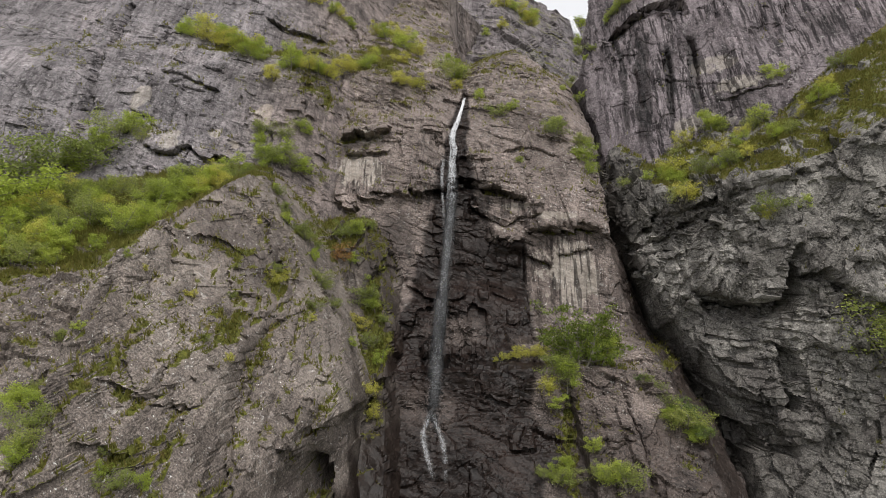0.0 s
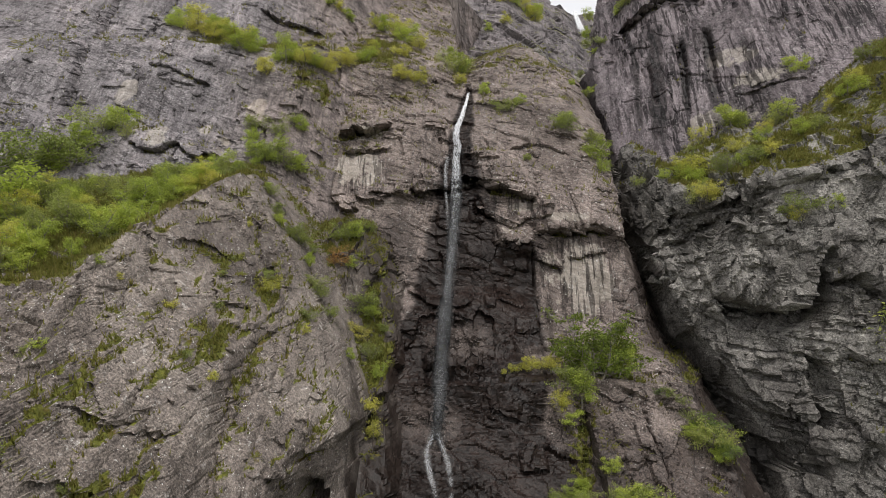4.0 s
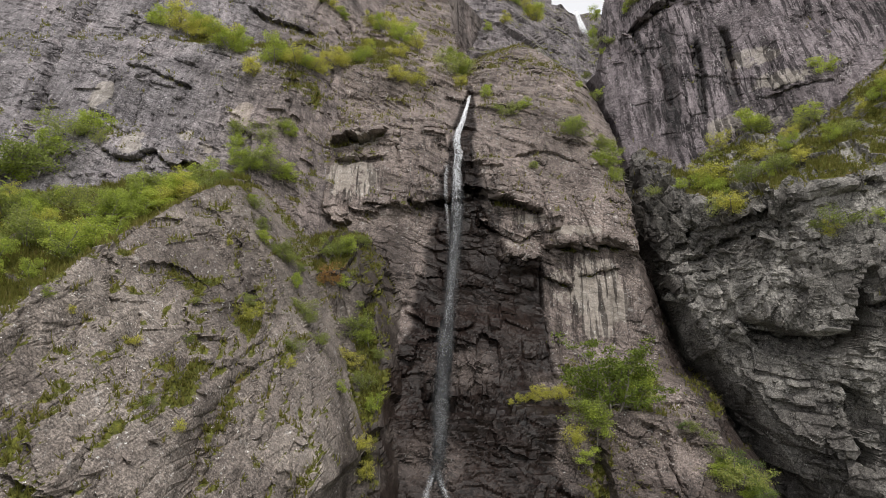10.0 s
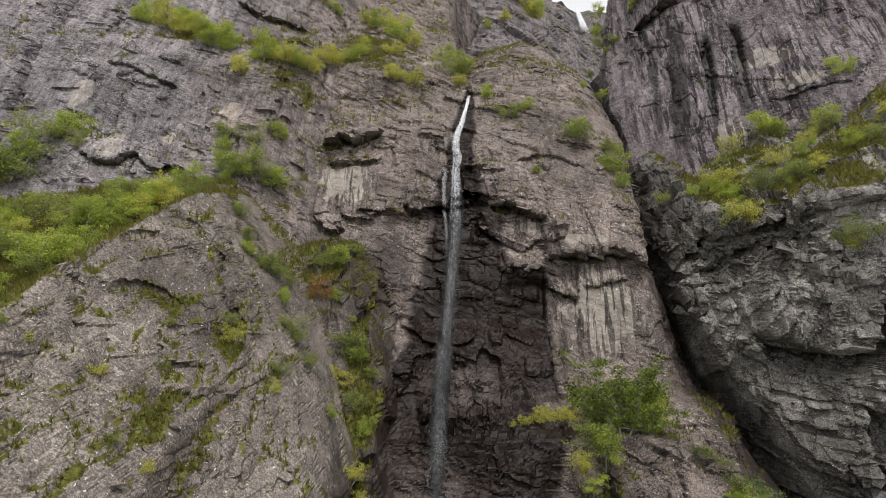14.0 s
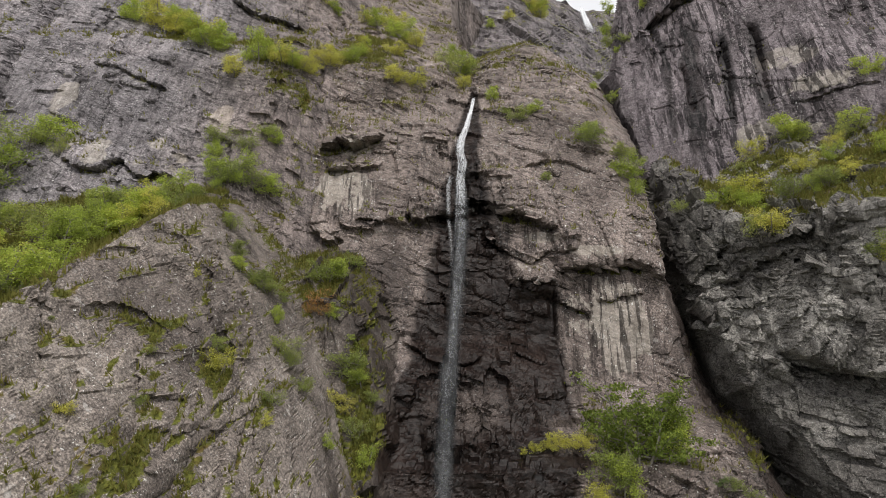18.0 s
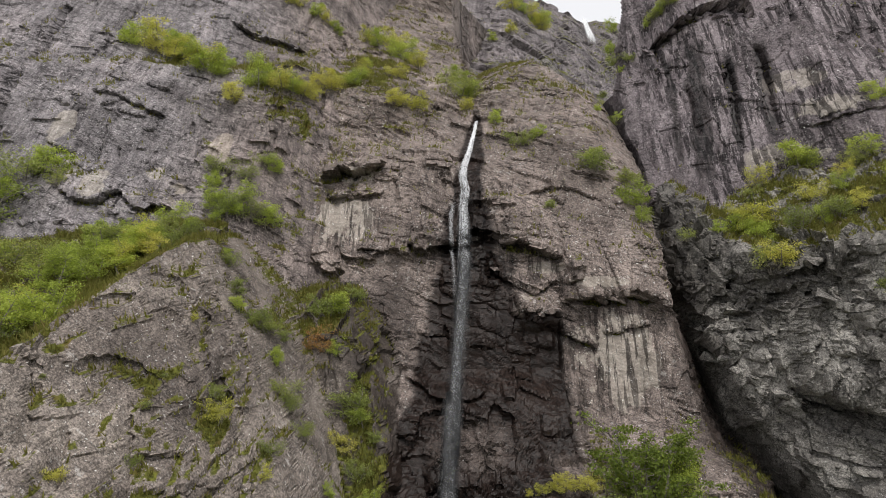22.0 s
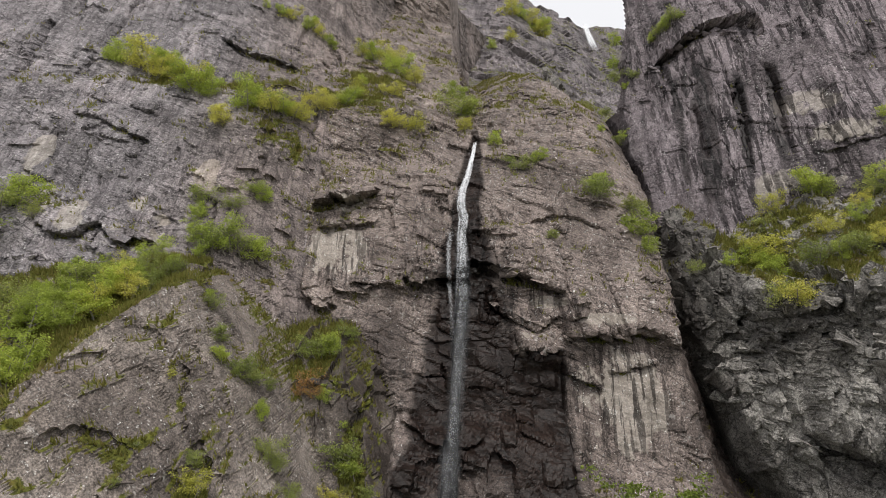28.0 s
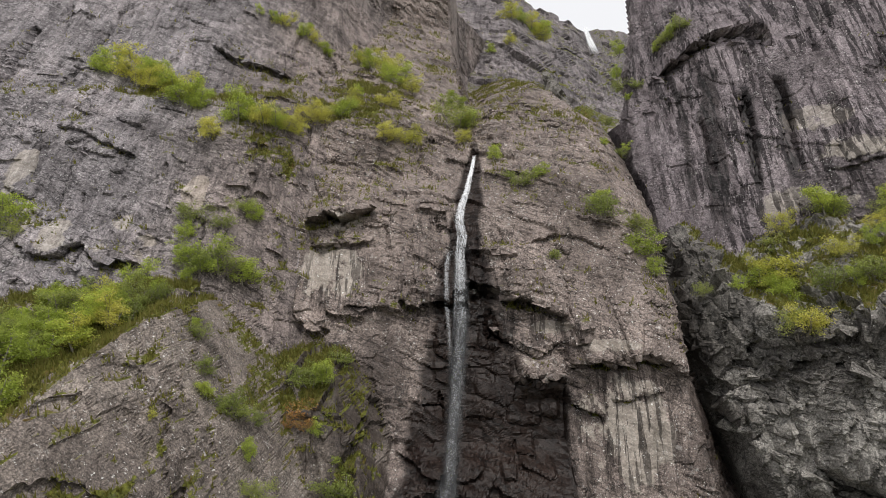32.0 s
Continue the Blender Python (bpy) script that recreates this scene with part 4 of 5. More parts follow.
verts = roughen(gx, ymin, gz, which.ravel())
V = verts.reshape(*gx.shape, 3)
du, dv = np.gradient(V, axis=1), np.gradient(V, axis=0)
face_n = np.cross(du, dv).reshape(-1, 3)
face_n /= np.linalg.norm(face_n, axis=1)[:, None]
wet_shade, pale, streaky, moss = stains(verts[:, 0], verts[:, 1], verts[:, 2], face_n[:, 2], which.ravel())
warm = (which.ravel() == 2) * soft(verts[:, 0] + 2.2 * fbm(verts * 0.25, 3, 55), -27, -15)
values = {"wet_shade": wet_shade, "pale": pale, "streaky": streaky, "moss": moss, "warm": warm}
NAMES = (
    ("rock_buttress", GREY, "leaning grey gneiss buttress with lichen and moss patches"),
    ("mossy_rock_rib", GREY, "mossy grey rock rib beside the wet waterfall wall"),
    ("cliff_wall_left", BLUE, "tall blue-grey cliff wall above the wooded ledge"),
    ("cliff_wall_centre", BROWN, "brown-grey cliff wall with roofs, streaks and wet rock"),
    ("cliff_tower_right", PURPLE, "purple-grey dark-streaked rock tower above the green ledge"),
    ("cliff_wall_right", GREEN, "green-grey overhanging cliff wall with dark hollows"),
    None,
    ("rock_shelf", GREY, "wooded rock shelf with grass and rough front"),
)
quads = sheet_faces(np.ones(gx.shape, bool))
lab = which.ravel()[quads]
owner = np.sort(lab, axis=1)[:, 1]
tower_back = (ymin - (74.4 - 0.88 * gx + 0.52 * gz) > 1.4).ravel() & (which.ravel() == 4) & (gz.ravel() > 57) & (gx < bend(gz, (57, 19.3), (60, 20.2), (63.5, 20.3), (65, 21.0), (68.5, 21.9), (75, 22.6), (90, 23)) - 0.3).ravel()
owner[tower_back[quads].any(axis=1)] = -1
for k, row in enumerate(NAMES):
    if row is None:
        continue
    nm, mat, label = row
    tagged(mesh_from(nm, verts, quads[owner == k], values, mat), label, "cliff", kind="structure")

# the far wall behind the notch, up to its skyline
cols = np.arange(-60, 150, 0.55)
share = np.linspace(0, 1, 170)
fx_, sh_ = np.meshgrid(cols, share)
skyline = bend(cols, (-60, 125), (10, 110), (19.3, 106.6), (25, 105.2), (31.3, 105.4), (33, 103.6), (34.2, 102.6), (36, 103.8), (40, 106.0), (46.8, 107.9), (60, 111), (150, 135))
fz_ = 46 + sh_ * (skyline[None, :] - 46)
fy_ = back_wall(fx_, fz_)
fwhich = np.full(fx_.size, 6)
fv = roughen(fx_, fy_, fz_, fwhich, 1.7)
FV = fv.reshape(*fx_.shape, 3)
fn = np.cross(np.gradient(FV, axis=1), np.gradient(FV, axis=0)).reshape(-1, 3)
fn /= np.linalg.norm(fn, axis=1)[:, None]
fw, fp, fs_, fm = stains(fv[:, 0], fv[:, 1], fv[:, 2], fn[:, 2], fwhich)
tagged(mesh_from("cliff_wall_far", fv, sheet_faces(np.ones(fx_.shape, bool)), {"wet_shade": fw, "pale": fp, "streaky": fs_, "moss": fm}, FAR),
       "far grey cliff wall with green ledges below the sky", "cliff", kind="structure")


def surface(x, z):
    """The place on the finished rock at (x, z), and the normal there."""
    i, j = int(np.clip(np.searchsorted(ZS, z), 0, len(ZS) - 1)), int(np.clip(np.searchsorted(XS, x), 0, len(XS) - 1))
    return Vector(V[i, j]), Vector(face_n[i * gx.shape[1] + j])


# ---- the ground at the foot and the land behind ----
gm, gn, gl, gb = nodes_of("scree_and_grass")
gt = gn.new("ShaderNodeTexNoise")
gt.inputs["Scale"].default_value, gt.inputs["Detail"].default_value = 0.4, 8
gr = gn.new("ShaderNodeValToRGB")
gr.color_ramp.elements[0].color, gr.color_ramp.elements[1].color = (0.05, 0.07, 0.02, 1), (0.2, 0.2, 0.18, 1)
gg = gn.new("ShaderNodeNewGeometry")
gl.new(gg.outputs["Position"], gt.inputs["Vector"])
gl.new(gt.outputs["Fac"], gr.inputs[0])
gl.new(gr.outputs[0], gb.inputs["Base Color"])
gb.inputs["Roughness"].default_value = 0.95
ux, uy = np.meshgrid(np.concatenate([np.linspace(-2500, -120, 20), np.linspace(-110, 110, 70), np.linspace(120, 2500, 20)]),
                     np.concatenate([np.linspace(-2500, -60, 20), np.linspace(-50, 90, 50), np.linspace(100, 2500, 20)]))
gp = np.stack([ux.ravel(), uy.ravel(), 0 * ux.ravel()], 1)
gp[:, 2] = 0.8 * fbm(gp * 0.05, 3, 5)
tagged(mesh_from("ground", gp, sheet_faces(np.ones(ux.shape, bool)), {}, gm, True), "grassy scree ground at the foot of the cliff", "ground", kind="structure")

# ---- water ----
wm, wn_, wl_, wb = nodes_of("falling_water")
wb.inputs["Base Color"].default_value = (0.9, 0.92, 0.95, 1)
wb.inputs["Roughness"].default_value = 0.6
wb.inputs["Subsurface Weight"].default_value = 0.0
wg = wn_.new("ShaderNodeNewGeometry")
wmap = wn_.new("ShaderNodeMapping")
wmap.inputs["Scale"].default_value = (5, 5, 0.4)
wt = wn_.new("ShaderNodeTexNoise")
wt.inputs["Scale"].default_value, wt.inputs["Detail"].default_value = 1.0, 6
wr = wn_.new("ShaderNodeValToRGB")
wr.color_ramp.elements[0].position, wr.color_ramp.elements[1].position = 0.34, 0.70
wr.color_ramp.elements[0].color = (0.30, 0.30, 0.30, 1)
wa = wn_.new("ShaderNodeAttribute")
wa.attribute_name = "thick"
wmul = wn_.new("ShaderNodeMath")
wmul.operation = "MULTIPLY"
wl_.new(wg.outputs["Position"], wmap.inputs[0])
wl_.new(wmap.outputs[0], wt.inputs["Vector"])
wl_.new(wt.outputs["Fac"], wr.inputs[0])
wl_.new(wr.outputs[0], wmul.inputs[0])
wl_.new(wa.outputs["Fac"], wmul.inputs[1])
wl_.new(wmul.outputs[0], wb.inputs["Alpha"])


def strand(name, path, parent, seed, steps=60):
    """One strand of water: a bowed ribbon along rows of (x, y, z, width, thickness)."""
    rng = np.random.default_rng(seed)
    t = np.linspace(0, 1, steps)
    key = np.linspace(0, 1, len(path))
    row = [np.interp(t, key, [p[k] for p in path]) for k in range(5)]
    wave = np.cumsum(rng.normal(0, 0.012, steps))
    wave -= np.linspace(0, wave[-1], steps)
    across = np.linspace(-1, 1, 7)
    vs, th = [], []
    for k in range(steps):
        for a in across:
            vs.append((row[0][k] + wave[k] + a * row[3][k] / 2, row[1][k] + 0.35 * row[3][k] * a * a, row[2][k] + rng.normal(0, 0.02)))
            th.append(row[4][k] * (1 - a * a) ** 1.5 * min(1, t[k] / 0.12 + 0.15, (1 - t[k]) / 0.32))
    vs = np.array(vs)
    fs = sheet_faces(np.ones((steps, 7), bool))
    ob = mesh_from(name, vs, fs, {"thick": np.array(th)}, wm, True)
    ob.parent = parent
    return ob


waterfall = tagged(new("waterfall"), "thin white waterfall sliding down a dark wet cliff", "waterfall")
FALL = ((51.6, 2.75), (50.6, 2.55), (47.4, 1.8), (45.6, 1.2), (44.3, 1.05), (42.9, 1.3), (41.4, 1.1), (39.9, 1.1), (37.5, 0.95), (34.0, 0.75), (30.0, 0.38), (25.4, -0.1), (22.6, -0.35), (20.0, -0.6), (17.6, -0.75), (15.7, -0.95), (12.0, -1.0))


def fall_x(z):
    return float(np.interp(z, [q[0] for q in FALL[::-1]], [q[1] for q in FALL[::-1]]))


def fall_y(x, z, off):
    if z > 36.9:
        return surface(x, z)[0].y - off
    return min(surface(x, z)[0].y - off, bend(z, (13, 54.0), (20, 58.6), (25.4, 61.8), (31, 65.0), (36.9, 67.6)) - off)


def water_run(name, z0, z1, spread, width, thick, seed, n=26):
    rows = []
    rng = random.Random(seed)
    ox0, ox1 = rng.uniform(-spread[0], spread[0]), rng.uniform(-spread[1], spread[1])
    z1 = z1 + rng.uniform(-1.6, 1.6)
    for k in range(n):
        t = k / (n - 1)
        z = z0 + (z1 - z0) * t
        x = fall_x(z) + ox0 + (ox1 - ox0) * t
        rows.append((x, fall_y(x, z, 0.35), z, width[0] + (width[1] - width[0]) * t, thick[0] + (thick[1] - thick[0]) * t))
    return strand(name, rows, waterfall, seed)


for s in range(6):
    water_run("chute_strand", 51.5, 41.0, (0.08, 0.40), (0.30, 0.32), (0.85, 0.5), 100 + s)
for s in range(13):
    water_run("chute_strand", 46.0 - 0.35 * s, 34.6, (0.38, 0.60), (0.20, 0.28), (0.44, 0.06), 120 + s)
for s in range(4):
    water_run("chute_strand", 43.0, 36.6, (0.25, 0.35), (0.9, 1.3), (0.12, 0.07), 130 + s)
for s in range(7):
    water_run("veil_strand", 38.4, 21.0, (0.30, 0.22), (1.3, 1.1), (0.034, 0.020), 140 + s, 30)
for s in range(3):
    water_run("core_strand", 38.6, 20.6, (0.14, 0.10), (0.70, 0.75), (0.075, 0.045), 200 + s, 30)
for s in range(6):
    water_run("spray_strand", 26.4, 15.0, (0.3, 0.4), (1.3, 1.3), (0.040, 0.030), 160 + s, 30)
# the side branch over the ledge and the fork at the foot
for s, (line, wide, thick) in enumerate((
    (((41.9, 1.0), (41.6, 0.1), (40.2, -0.2), (37.4, -0.15), (33.0, 0.2)), 0.34, (0.32, 0.05)), (((41.7, 0.9), (41.3, 0.15), (39.6, -0.05), (36.0, 0.0), (31.0, 0.25)), 0.38, (0.22, 0.04)),
    (((16.2, -1.0), (14.6, -1.6), (13.4, -1.5), (12.0, -0.9)), 0.60, (0.12, 0.26)), (((15.8, -1.05), (14.4, -1.75), (13.0, -1.35), (11.2, -0.7)), 0.55, (0.15, 0.35)),
    (((16.0, -0.9), (14.9, -0.5), (13.9, -0.05), (12.6, 0.25)), 0.55, (0.12, 0.24)), (((15.6, -0.85), (14.4, -0.3), (12.9, 0.15), (11.0, 0.2)), 0.50, (0.12, 0.28)),
)):
    rows = []
    for k in range(24):
        t = k / 23
        z = line[0][0] + (line[-1][0] - line[0][0]) * t
        x = float(np.interp(z, [q[0] for q in line[::-1]], [q[1] for q in line[::-1]]))
        rows.append((x, fall_y(x, z, 0.3), z, wide, thick[0] + (thick[1] - thick[0]) * t))
    strand("side_strand", rows, waterfall, 220 + s)

upper_fall = tagged(new("upper_waterfall"), "small white waterfall dropping over the far skyline", "waterfall")
for s in range(4):
    rows = []
    lane = 33.9 + 0.28 * s
    for k in range(14):
        t = k / 13
        x, z = lane + (0.4 + 0.3 * s) * t ** 1.3, 102.7 - 8.8 * t
        rows.append((x, float(back_wall(np.array([x]), np.array([z]))[0]) - 1.6, z, 0.5 + 0.6 * t, 1.0))
    strand("upper_strand", rows, upper_fall, 300 + s, 30)

# ---- vegetation ----


def leaf_material(name, low, high, autumn=(0.3, 0.24, 0.03)):
    m, n, l, out = nodes_of(name)
    info = n.new("ShaderNodeObjectInfo")
    geo = n.new("ShaderNodeNewGeometry")
    add = n.new("ShaderNodeMath")
    add.operation = "MULTIPLY_ADD"
    add.inputs[1].default_value = 0.6
    half = n.new("ShaderNodeMath")
    half.operation = "MULTIPLY"
    half.inputs[1].default_value = 0.4
    l.new(geo.outputs["Random Per Island"], add.inputs[0])
    l.new(info.outputs["Random"], half.inputs[0])
    l.new(half.outputs[0], add.inputs[2])
    r = n.new("ShaderNodeValToRGB")
    r.color_ramp.elements[0].color, r.color_ramp.elements[1].color = (*low, 1), (*autumn, 1)
    e = r.color_ramp.elements.new(0.72)
    e.color = (*high, 1)
    l.new(add.outputs[0], r.inputs[0])
    l.new(r.outputs[0], out.inputs["Base Color"])
    out.inputs["Roughness"].default_value = 0.6
    out.inputs["Specular IOR Level"].default_value = 0.25
    tr = n.new("ShaderNodeBsdfTranslucent")
    mx = n.new("ShaderNodeMixShader")
    mx.inputs[0].default_value = 0.45
    l.new(r.outputs[0], tr.inputs[0])
    l.new(out.outputs[0], mx.inputs[1])
    l.new(tr.outputs[0], mx.inputs[2])
    l.new(mx.outputs[0], n["Material Output"].inputs[0])
    return m


LEAF = {
    "birch": leaf_material("birch_leaves", (0.230, 0.287, 0.052), (0.461, 0.546, 0.100), (0.581, 0.593, 0.133)),
    "yellow": leaf_material("yellowing_leaves", (0.344, 0.357, 0.063), (0.603, 0.579, 0.125), (0.622, 0.548, 0.149)),
    "shrub": leaf_material("willow_leaves", (0.148, 0.190, 0.050), (0.330, 0.377, 0.100), (0.478, 0.467, 0.149)),
    "rust": leaf_material("rusty_leaves", (0.285, 0.144, 0.055), (0.468, 0.257, 0.097), (0.407, 0.370, 0.111)),
    "rowan": leaf_material("rowan_tree_leaves", (0.080, 0.112, 0.022), (0.200, 0.260, 0.045), (0.330, 0.350, 0.070)),
    "dark": leaf_material("rowan_leaves", (0.081, 0.123, 0.042), (0.203, 0.278, 0.083), (0.345, 0.391, 0.125)),
}
bark, bn, bl, bb = nodes_of("birch_bark")
bt = bn.new("ShaderNodeTexNoise")
bt.inputs["Scale"].default_value = 9
br = bn.new("ShaderNodeValToRGB")
br.color_ramp.elements[0].color, br.color_ramp.elements[1].color = (0.06, 0.05, 0.04, 1), (0.36, 0.33, 0.29, 1)
bl.new(bt.outputs["Fac"], br.inputs[0])
bl.new(br.outputs[0], bb.inputs["Base Color"])
bb.inputs["Roughness"].default_value = 0.9


def tube(path, r0, r1, sides=6):
    """A tapered limb along a path."""
    vs, fs = [], []
    n = len(path)
    for k, p in enumerate(path):
        d = (path[min(k + 1, n - 1)] - path[max(k - 1, 0)]).normalized()
        a = d.orthogonal().normalized()
        b = d.cross(a)
        r = r0 + (r1 - r0) * k / (n - 1)
        vs += [p + (a * math.cos(w) + b * math.sin(w)) * r for w in (2 * math.pi * i / sides for i in range(sides))]
    for k in range(n - 1):
        fs += [(k * sides + i, k * sides + (i + 1) % sides, (k + 1) * sides + (i + 1) % sides, (k + 1) * sides + i) for i in range(sides)]
    return vs, fs


def part(name, vs, fs, material, parent, label=""):
    me = bpy.data.meshes.new(name)
    me.from_pydata([tuple(v) for v in vs], [], fs)
    me.materials.append(material)
    ob = new(name, me)
    ob.parent = parent
    return tagged(ob, label)


def limb_path(rng, start, heading, length, steps=6, wander=0.25, rise=0.1):
    p, d, out = start.copy(), heading.normalized(), [start.copy()]
    for _ in range(steps):
        d = (d + Vector((rng.gauss(0, wander), rng.gauss(0, wander), rng.gauss(0, wander) + rise)) * 0.5).normalized()
        p = p + d * (length / steps)
        out.append(p.copy())
    return out


def make_plant(name, kind, seed, stems, spread, leaves, leaf_size, flat=1.0, layer=0.8, tuft=0.052):
    """A small tree or shrub one metre high: stems, side limbs and a loose crown of single leaves round the limb ends."""
    rng = random.Random(seed)
    root = new(name)
    tips, tv, tf, lv, lf = [], [], [], [], []
    for s in range(stems):
        a = 2 * math.pi * (s + rng.random() * 0.6) / stems
        lean = spread * rng.uniform(0.25, 0.9) if stems > 1 else 0.15
        trunk = limb_path(rng, Vector((0.03 * math.cos(a), 0.03 * math.sin(a), -0.06)), Vector((math.cos(a) * lean, math.sin(a) * lean, 1)), rng.uniform(0.65, 0.95) * flat, 7, 0.2)
        vs, fs = tube(trunk, 0.022 / stems ** 0.5 + 0.006, 0.004)
        tf += [tuple(i + len(tv) for i in f) for f in fs]
        tv += vs
        for k in range(2, 8):
            for _ in range(2 if k < 7 else 1):
                b = rng.uniform(0, 2 * math.pi)
                limb = limb_path(rng, trunk[k], Vector((math.cos(b), math.sin(b), rng.uniform(0.05, 0.7))), rng.uniform(0.14, 0.34) * (1.25 - 0.09 * k) * (0.6 + spread), 4, 0.3)
                vs, fs = tube(limb, 0.007, 0.002, 4)
                lf += [tuple(i + len(lv) for i in f) for f in fs]
                lv += vs
                tips += [limb[2], limb[3], limb[4]]
    part("trunk", tv + lv, tf + [tuple(i + len(tv) for i in f) for f in lf], bark, root)
    g = np.random.default_rng(seed)
    cen = np.array([tuple(t) for t in tips])
    pick = cen[g.integers(0, len(cen), leaves)] + g.normal(0, tuft, (leaves, 3)) * np.array([1.15, 1.15, layer])
    size = leaf_size * g.uniform(0.55, 1.25, leaves)
    u = g.normal(0, 1, (leaves, 3))
    u /= np.linalg.norm(u, axis=1)[:, None]
    w = g.normal(0, 1, (leaves, 3)) + np.array([0, 0, 1.2])
    side = np.cross(u, w)
    side /= np.linalg.norm(side, axis=1)[:, None]
    up = np.cross(side, u)
    # each leaf is folded along its rib: two triangles
    tip0, tip1 = pick - u * size[:, None], pick + u * size[:, None]
    l0 = pick + (side * 0.55 + up * 0.18) * size[:, None]
    l1 = pick + (-side * 0.55 + up * 0.18) * size[:, None]
    vs = np.stack([tip0, l0, tip1, l1], 1).reshape(-1, 3)
    k = np.arange(leaves) * 4
    fs = np.concatenate([np.stack([k, k + 1, k + 2], 1), np.stack([k, k + 2, k + 3], 1)])
    crown = mesh_from("crown", vs, fs, {}, LEAF[kind])
    crown.parent = root
    return root


PLANTS = {
    "birch": [make_plant("birch_tree", "birch", 11 + s, 2 + s % 2, 0.55, 3200, 0.021) for s in range(5)],
    "yellow": [make_plant("yellowing_birch", "yellow", 31 + s, 3, 0.7, 2700, 0.022) for s in range(3)],
    "shrub": [make_plant("willow_shrub", "shrub", 51 + s, 4 + s % 2, 1.0, 2800, 0.024, 0.85) for s in range(4)],
    "rust": [make_plant("autumn_shrub", "rust", 71 + s, 5, 1.1, 1500, 0.03, 0.8) for s in range(2)],
    "dark": [make_plant("rowan_shrub", "dark", 81 + s, 4, 0.9, 2600, 0.026, 0.9) for s in range(3)],
    "rowan": [make_plant("rowan_tree", "rowan", 95, 6, 1.05, 9000, 0.017, 0.85, 0.4, 0.036)],
}
SPARE = {k: list(v) for k, v in PLANTS.items()}
LABELS = {
    "birch": ("young fresh-green birch tree rooted on the rock ledge", "tree"),
    "yellow": ("yellow-green birch bush clinging to the rock ledge", "bush"),
    "shrub": ("dull green willow shrub growing from a rock crack", "bush"),
    "rust": ("rust-brown autumn shrub on the mossy rock", "bush"),
    "dark": ("dark green rowan bush rooted in the rock", "bush"),
    "rowan": ("large spreading green rowan tree above the wet step", "tree"),
}


def rooted(x, z):
    """The rock under a plant's foot, on the near cliff or on the far wall."""
    p, n = surface(x, z)
    if p.y > 104:
        d = (FV[:, :, 0] - x) ** 2 + (FV[:, :, 2] - z) ** 2
        i = np.unravel_index(np.argmin(d), d.shape)
        return Vector(FV[i]), n
    return p, n


def grow(kind, x, z, height, rng, group, width=1.0):
    p, n = rooted(x, z)
    pool = SPARE[kind]
    m = Matrix.LocRotScale(p + Vector((0, 0.12, -0.05 * height)), Euler((radians(rng.uniform(2, 16)), radians(rng.uniform(-8, 8)), rng.uniform(0, 6.28))),
                           Vector((height * width, height * width, height)))
    src = PLANTS[kind][rng.randrange(len(PLANTS[kind]))]
    if pool and src in pool:
        pool.remove(src)
        src.matrix_basis = m
        ob = src
    else:
        ob = copy_thing(src, m)
        ob.matrix_basis = m
    return tagged(ob, *LABELS[kind], group=group)


UPPER_BELT = ((-33.1, 59.6, 2.6), (-32.0, 59.2, 3.0), (-29.8, 58.1, 4.0), (-28.2, 57.5, 3.6), (-26.8, 57.3, 3.2), (-24.6, 55.8, 3.1), (-23.4, 55.2, 3.3), (-22.3, 54.8, 2.7), (-20.6, 51.4, 2.3), (-18.4, 53.1, 3.1), (-17.0, 53.1, 2.6), (-15.9, 52.6, 2.3), (-15.1, 52.5, 2.2), (-10.2, 55.0, 2.9), (-9.3, 56.2, 2.1))
UPPER_YELLOW = ((-14.4, 52.4, 2.4), (-13.1, 53.4, 2.9), (-12.1, 53.5, 3.1), (-13.4, 52.2, 1.9), (-11.4, 54.6, 2.4), (-28.2, 56.9, 2.6), (-5.7, 52.5, 2.1), (-3.5, 51.8, 2.2), (-4.6, 52.4, 1.8))
HIGH_LEDGES = ((-19.4, 69.8, 1.8), (-18.1, 69.3, 1.9), (-16.5, 68.4, 2.0), (-14.8, 67.1, 2.2), (-13.4, 65.9, 2.4), (-10.4, 66.2, 2.5), (-8.5, 65.0, 2.9), (-6.6, 63.6, 3.2), (-5.0, 61.7, 3.1), (-3.5, 60.6, 2.7), (-21.2, 70.4, 1.5), (-5.9, 57.1, 1.7), (-9.2, 59.3, 1.4))
LEFT_BUSHES = ((-37.3, 37.9, 3.9), (-36.3, 38.6, 4.3), (-35.6, 40.4, 3.7), (-34.5, 42.6, 3.4), (-32.9, 43.0, 2.8), (-31.7, 41.9, 2.0), (-36.8, 31.8, 7.0), (-42.7, 36.5, 6.0))
APEX_BUSHES = ((-18.9, 39.9, 2.3), (-17.7, 39.4, 2.7), (-16.8, 39.3, 2.9), (-15.9, 39.3, 2.8), (-15.0, 38.7, 2.4), (-19.4, 43.5, 2.1), (-19.4, 42.1, 1.7), (-16.0, 44.6, 1.5), (-15.0, 43.7, 1.7), (-17.1, 42.8, 1.7))
GULLY_BUSHES = ((-15.3, 35.2, 2.1), (-14.2, 33.3, 2.0), (-13.4, 32.1, 1.9), (-12.6, 31.3, 2.2), (-12.1, 30.7, 1.9), (-11.2, 28.8, 1.9), (-10.5, 27.1, 2.1), (-10.0, 26.3, 1.8), (-15.8, 35.9, 1.4), (-11.4, 30.2, 1.4), (-9.4, 31.8, 3.1), (-8.5, 32.0, 2.5), (-7.6, 33.0, 2.1), (-10.5, 32.1, 2.0), (-8.5, 28.8, 1.9), (-9.3, 24.8, 1.5))
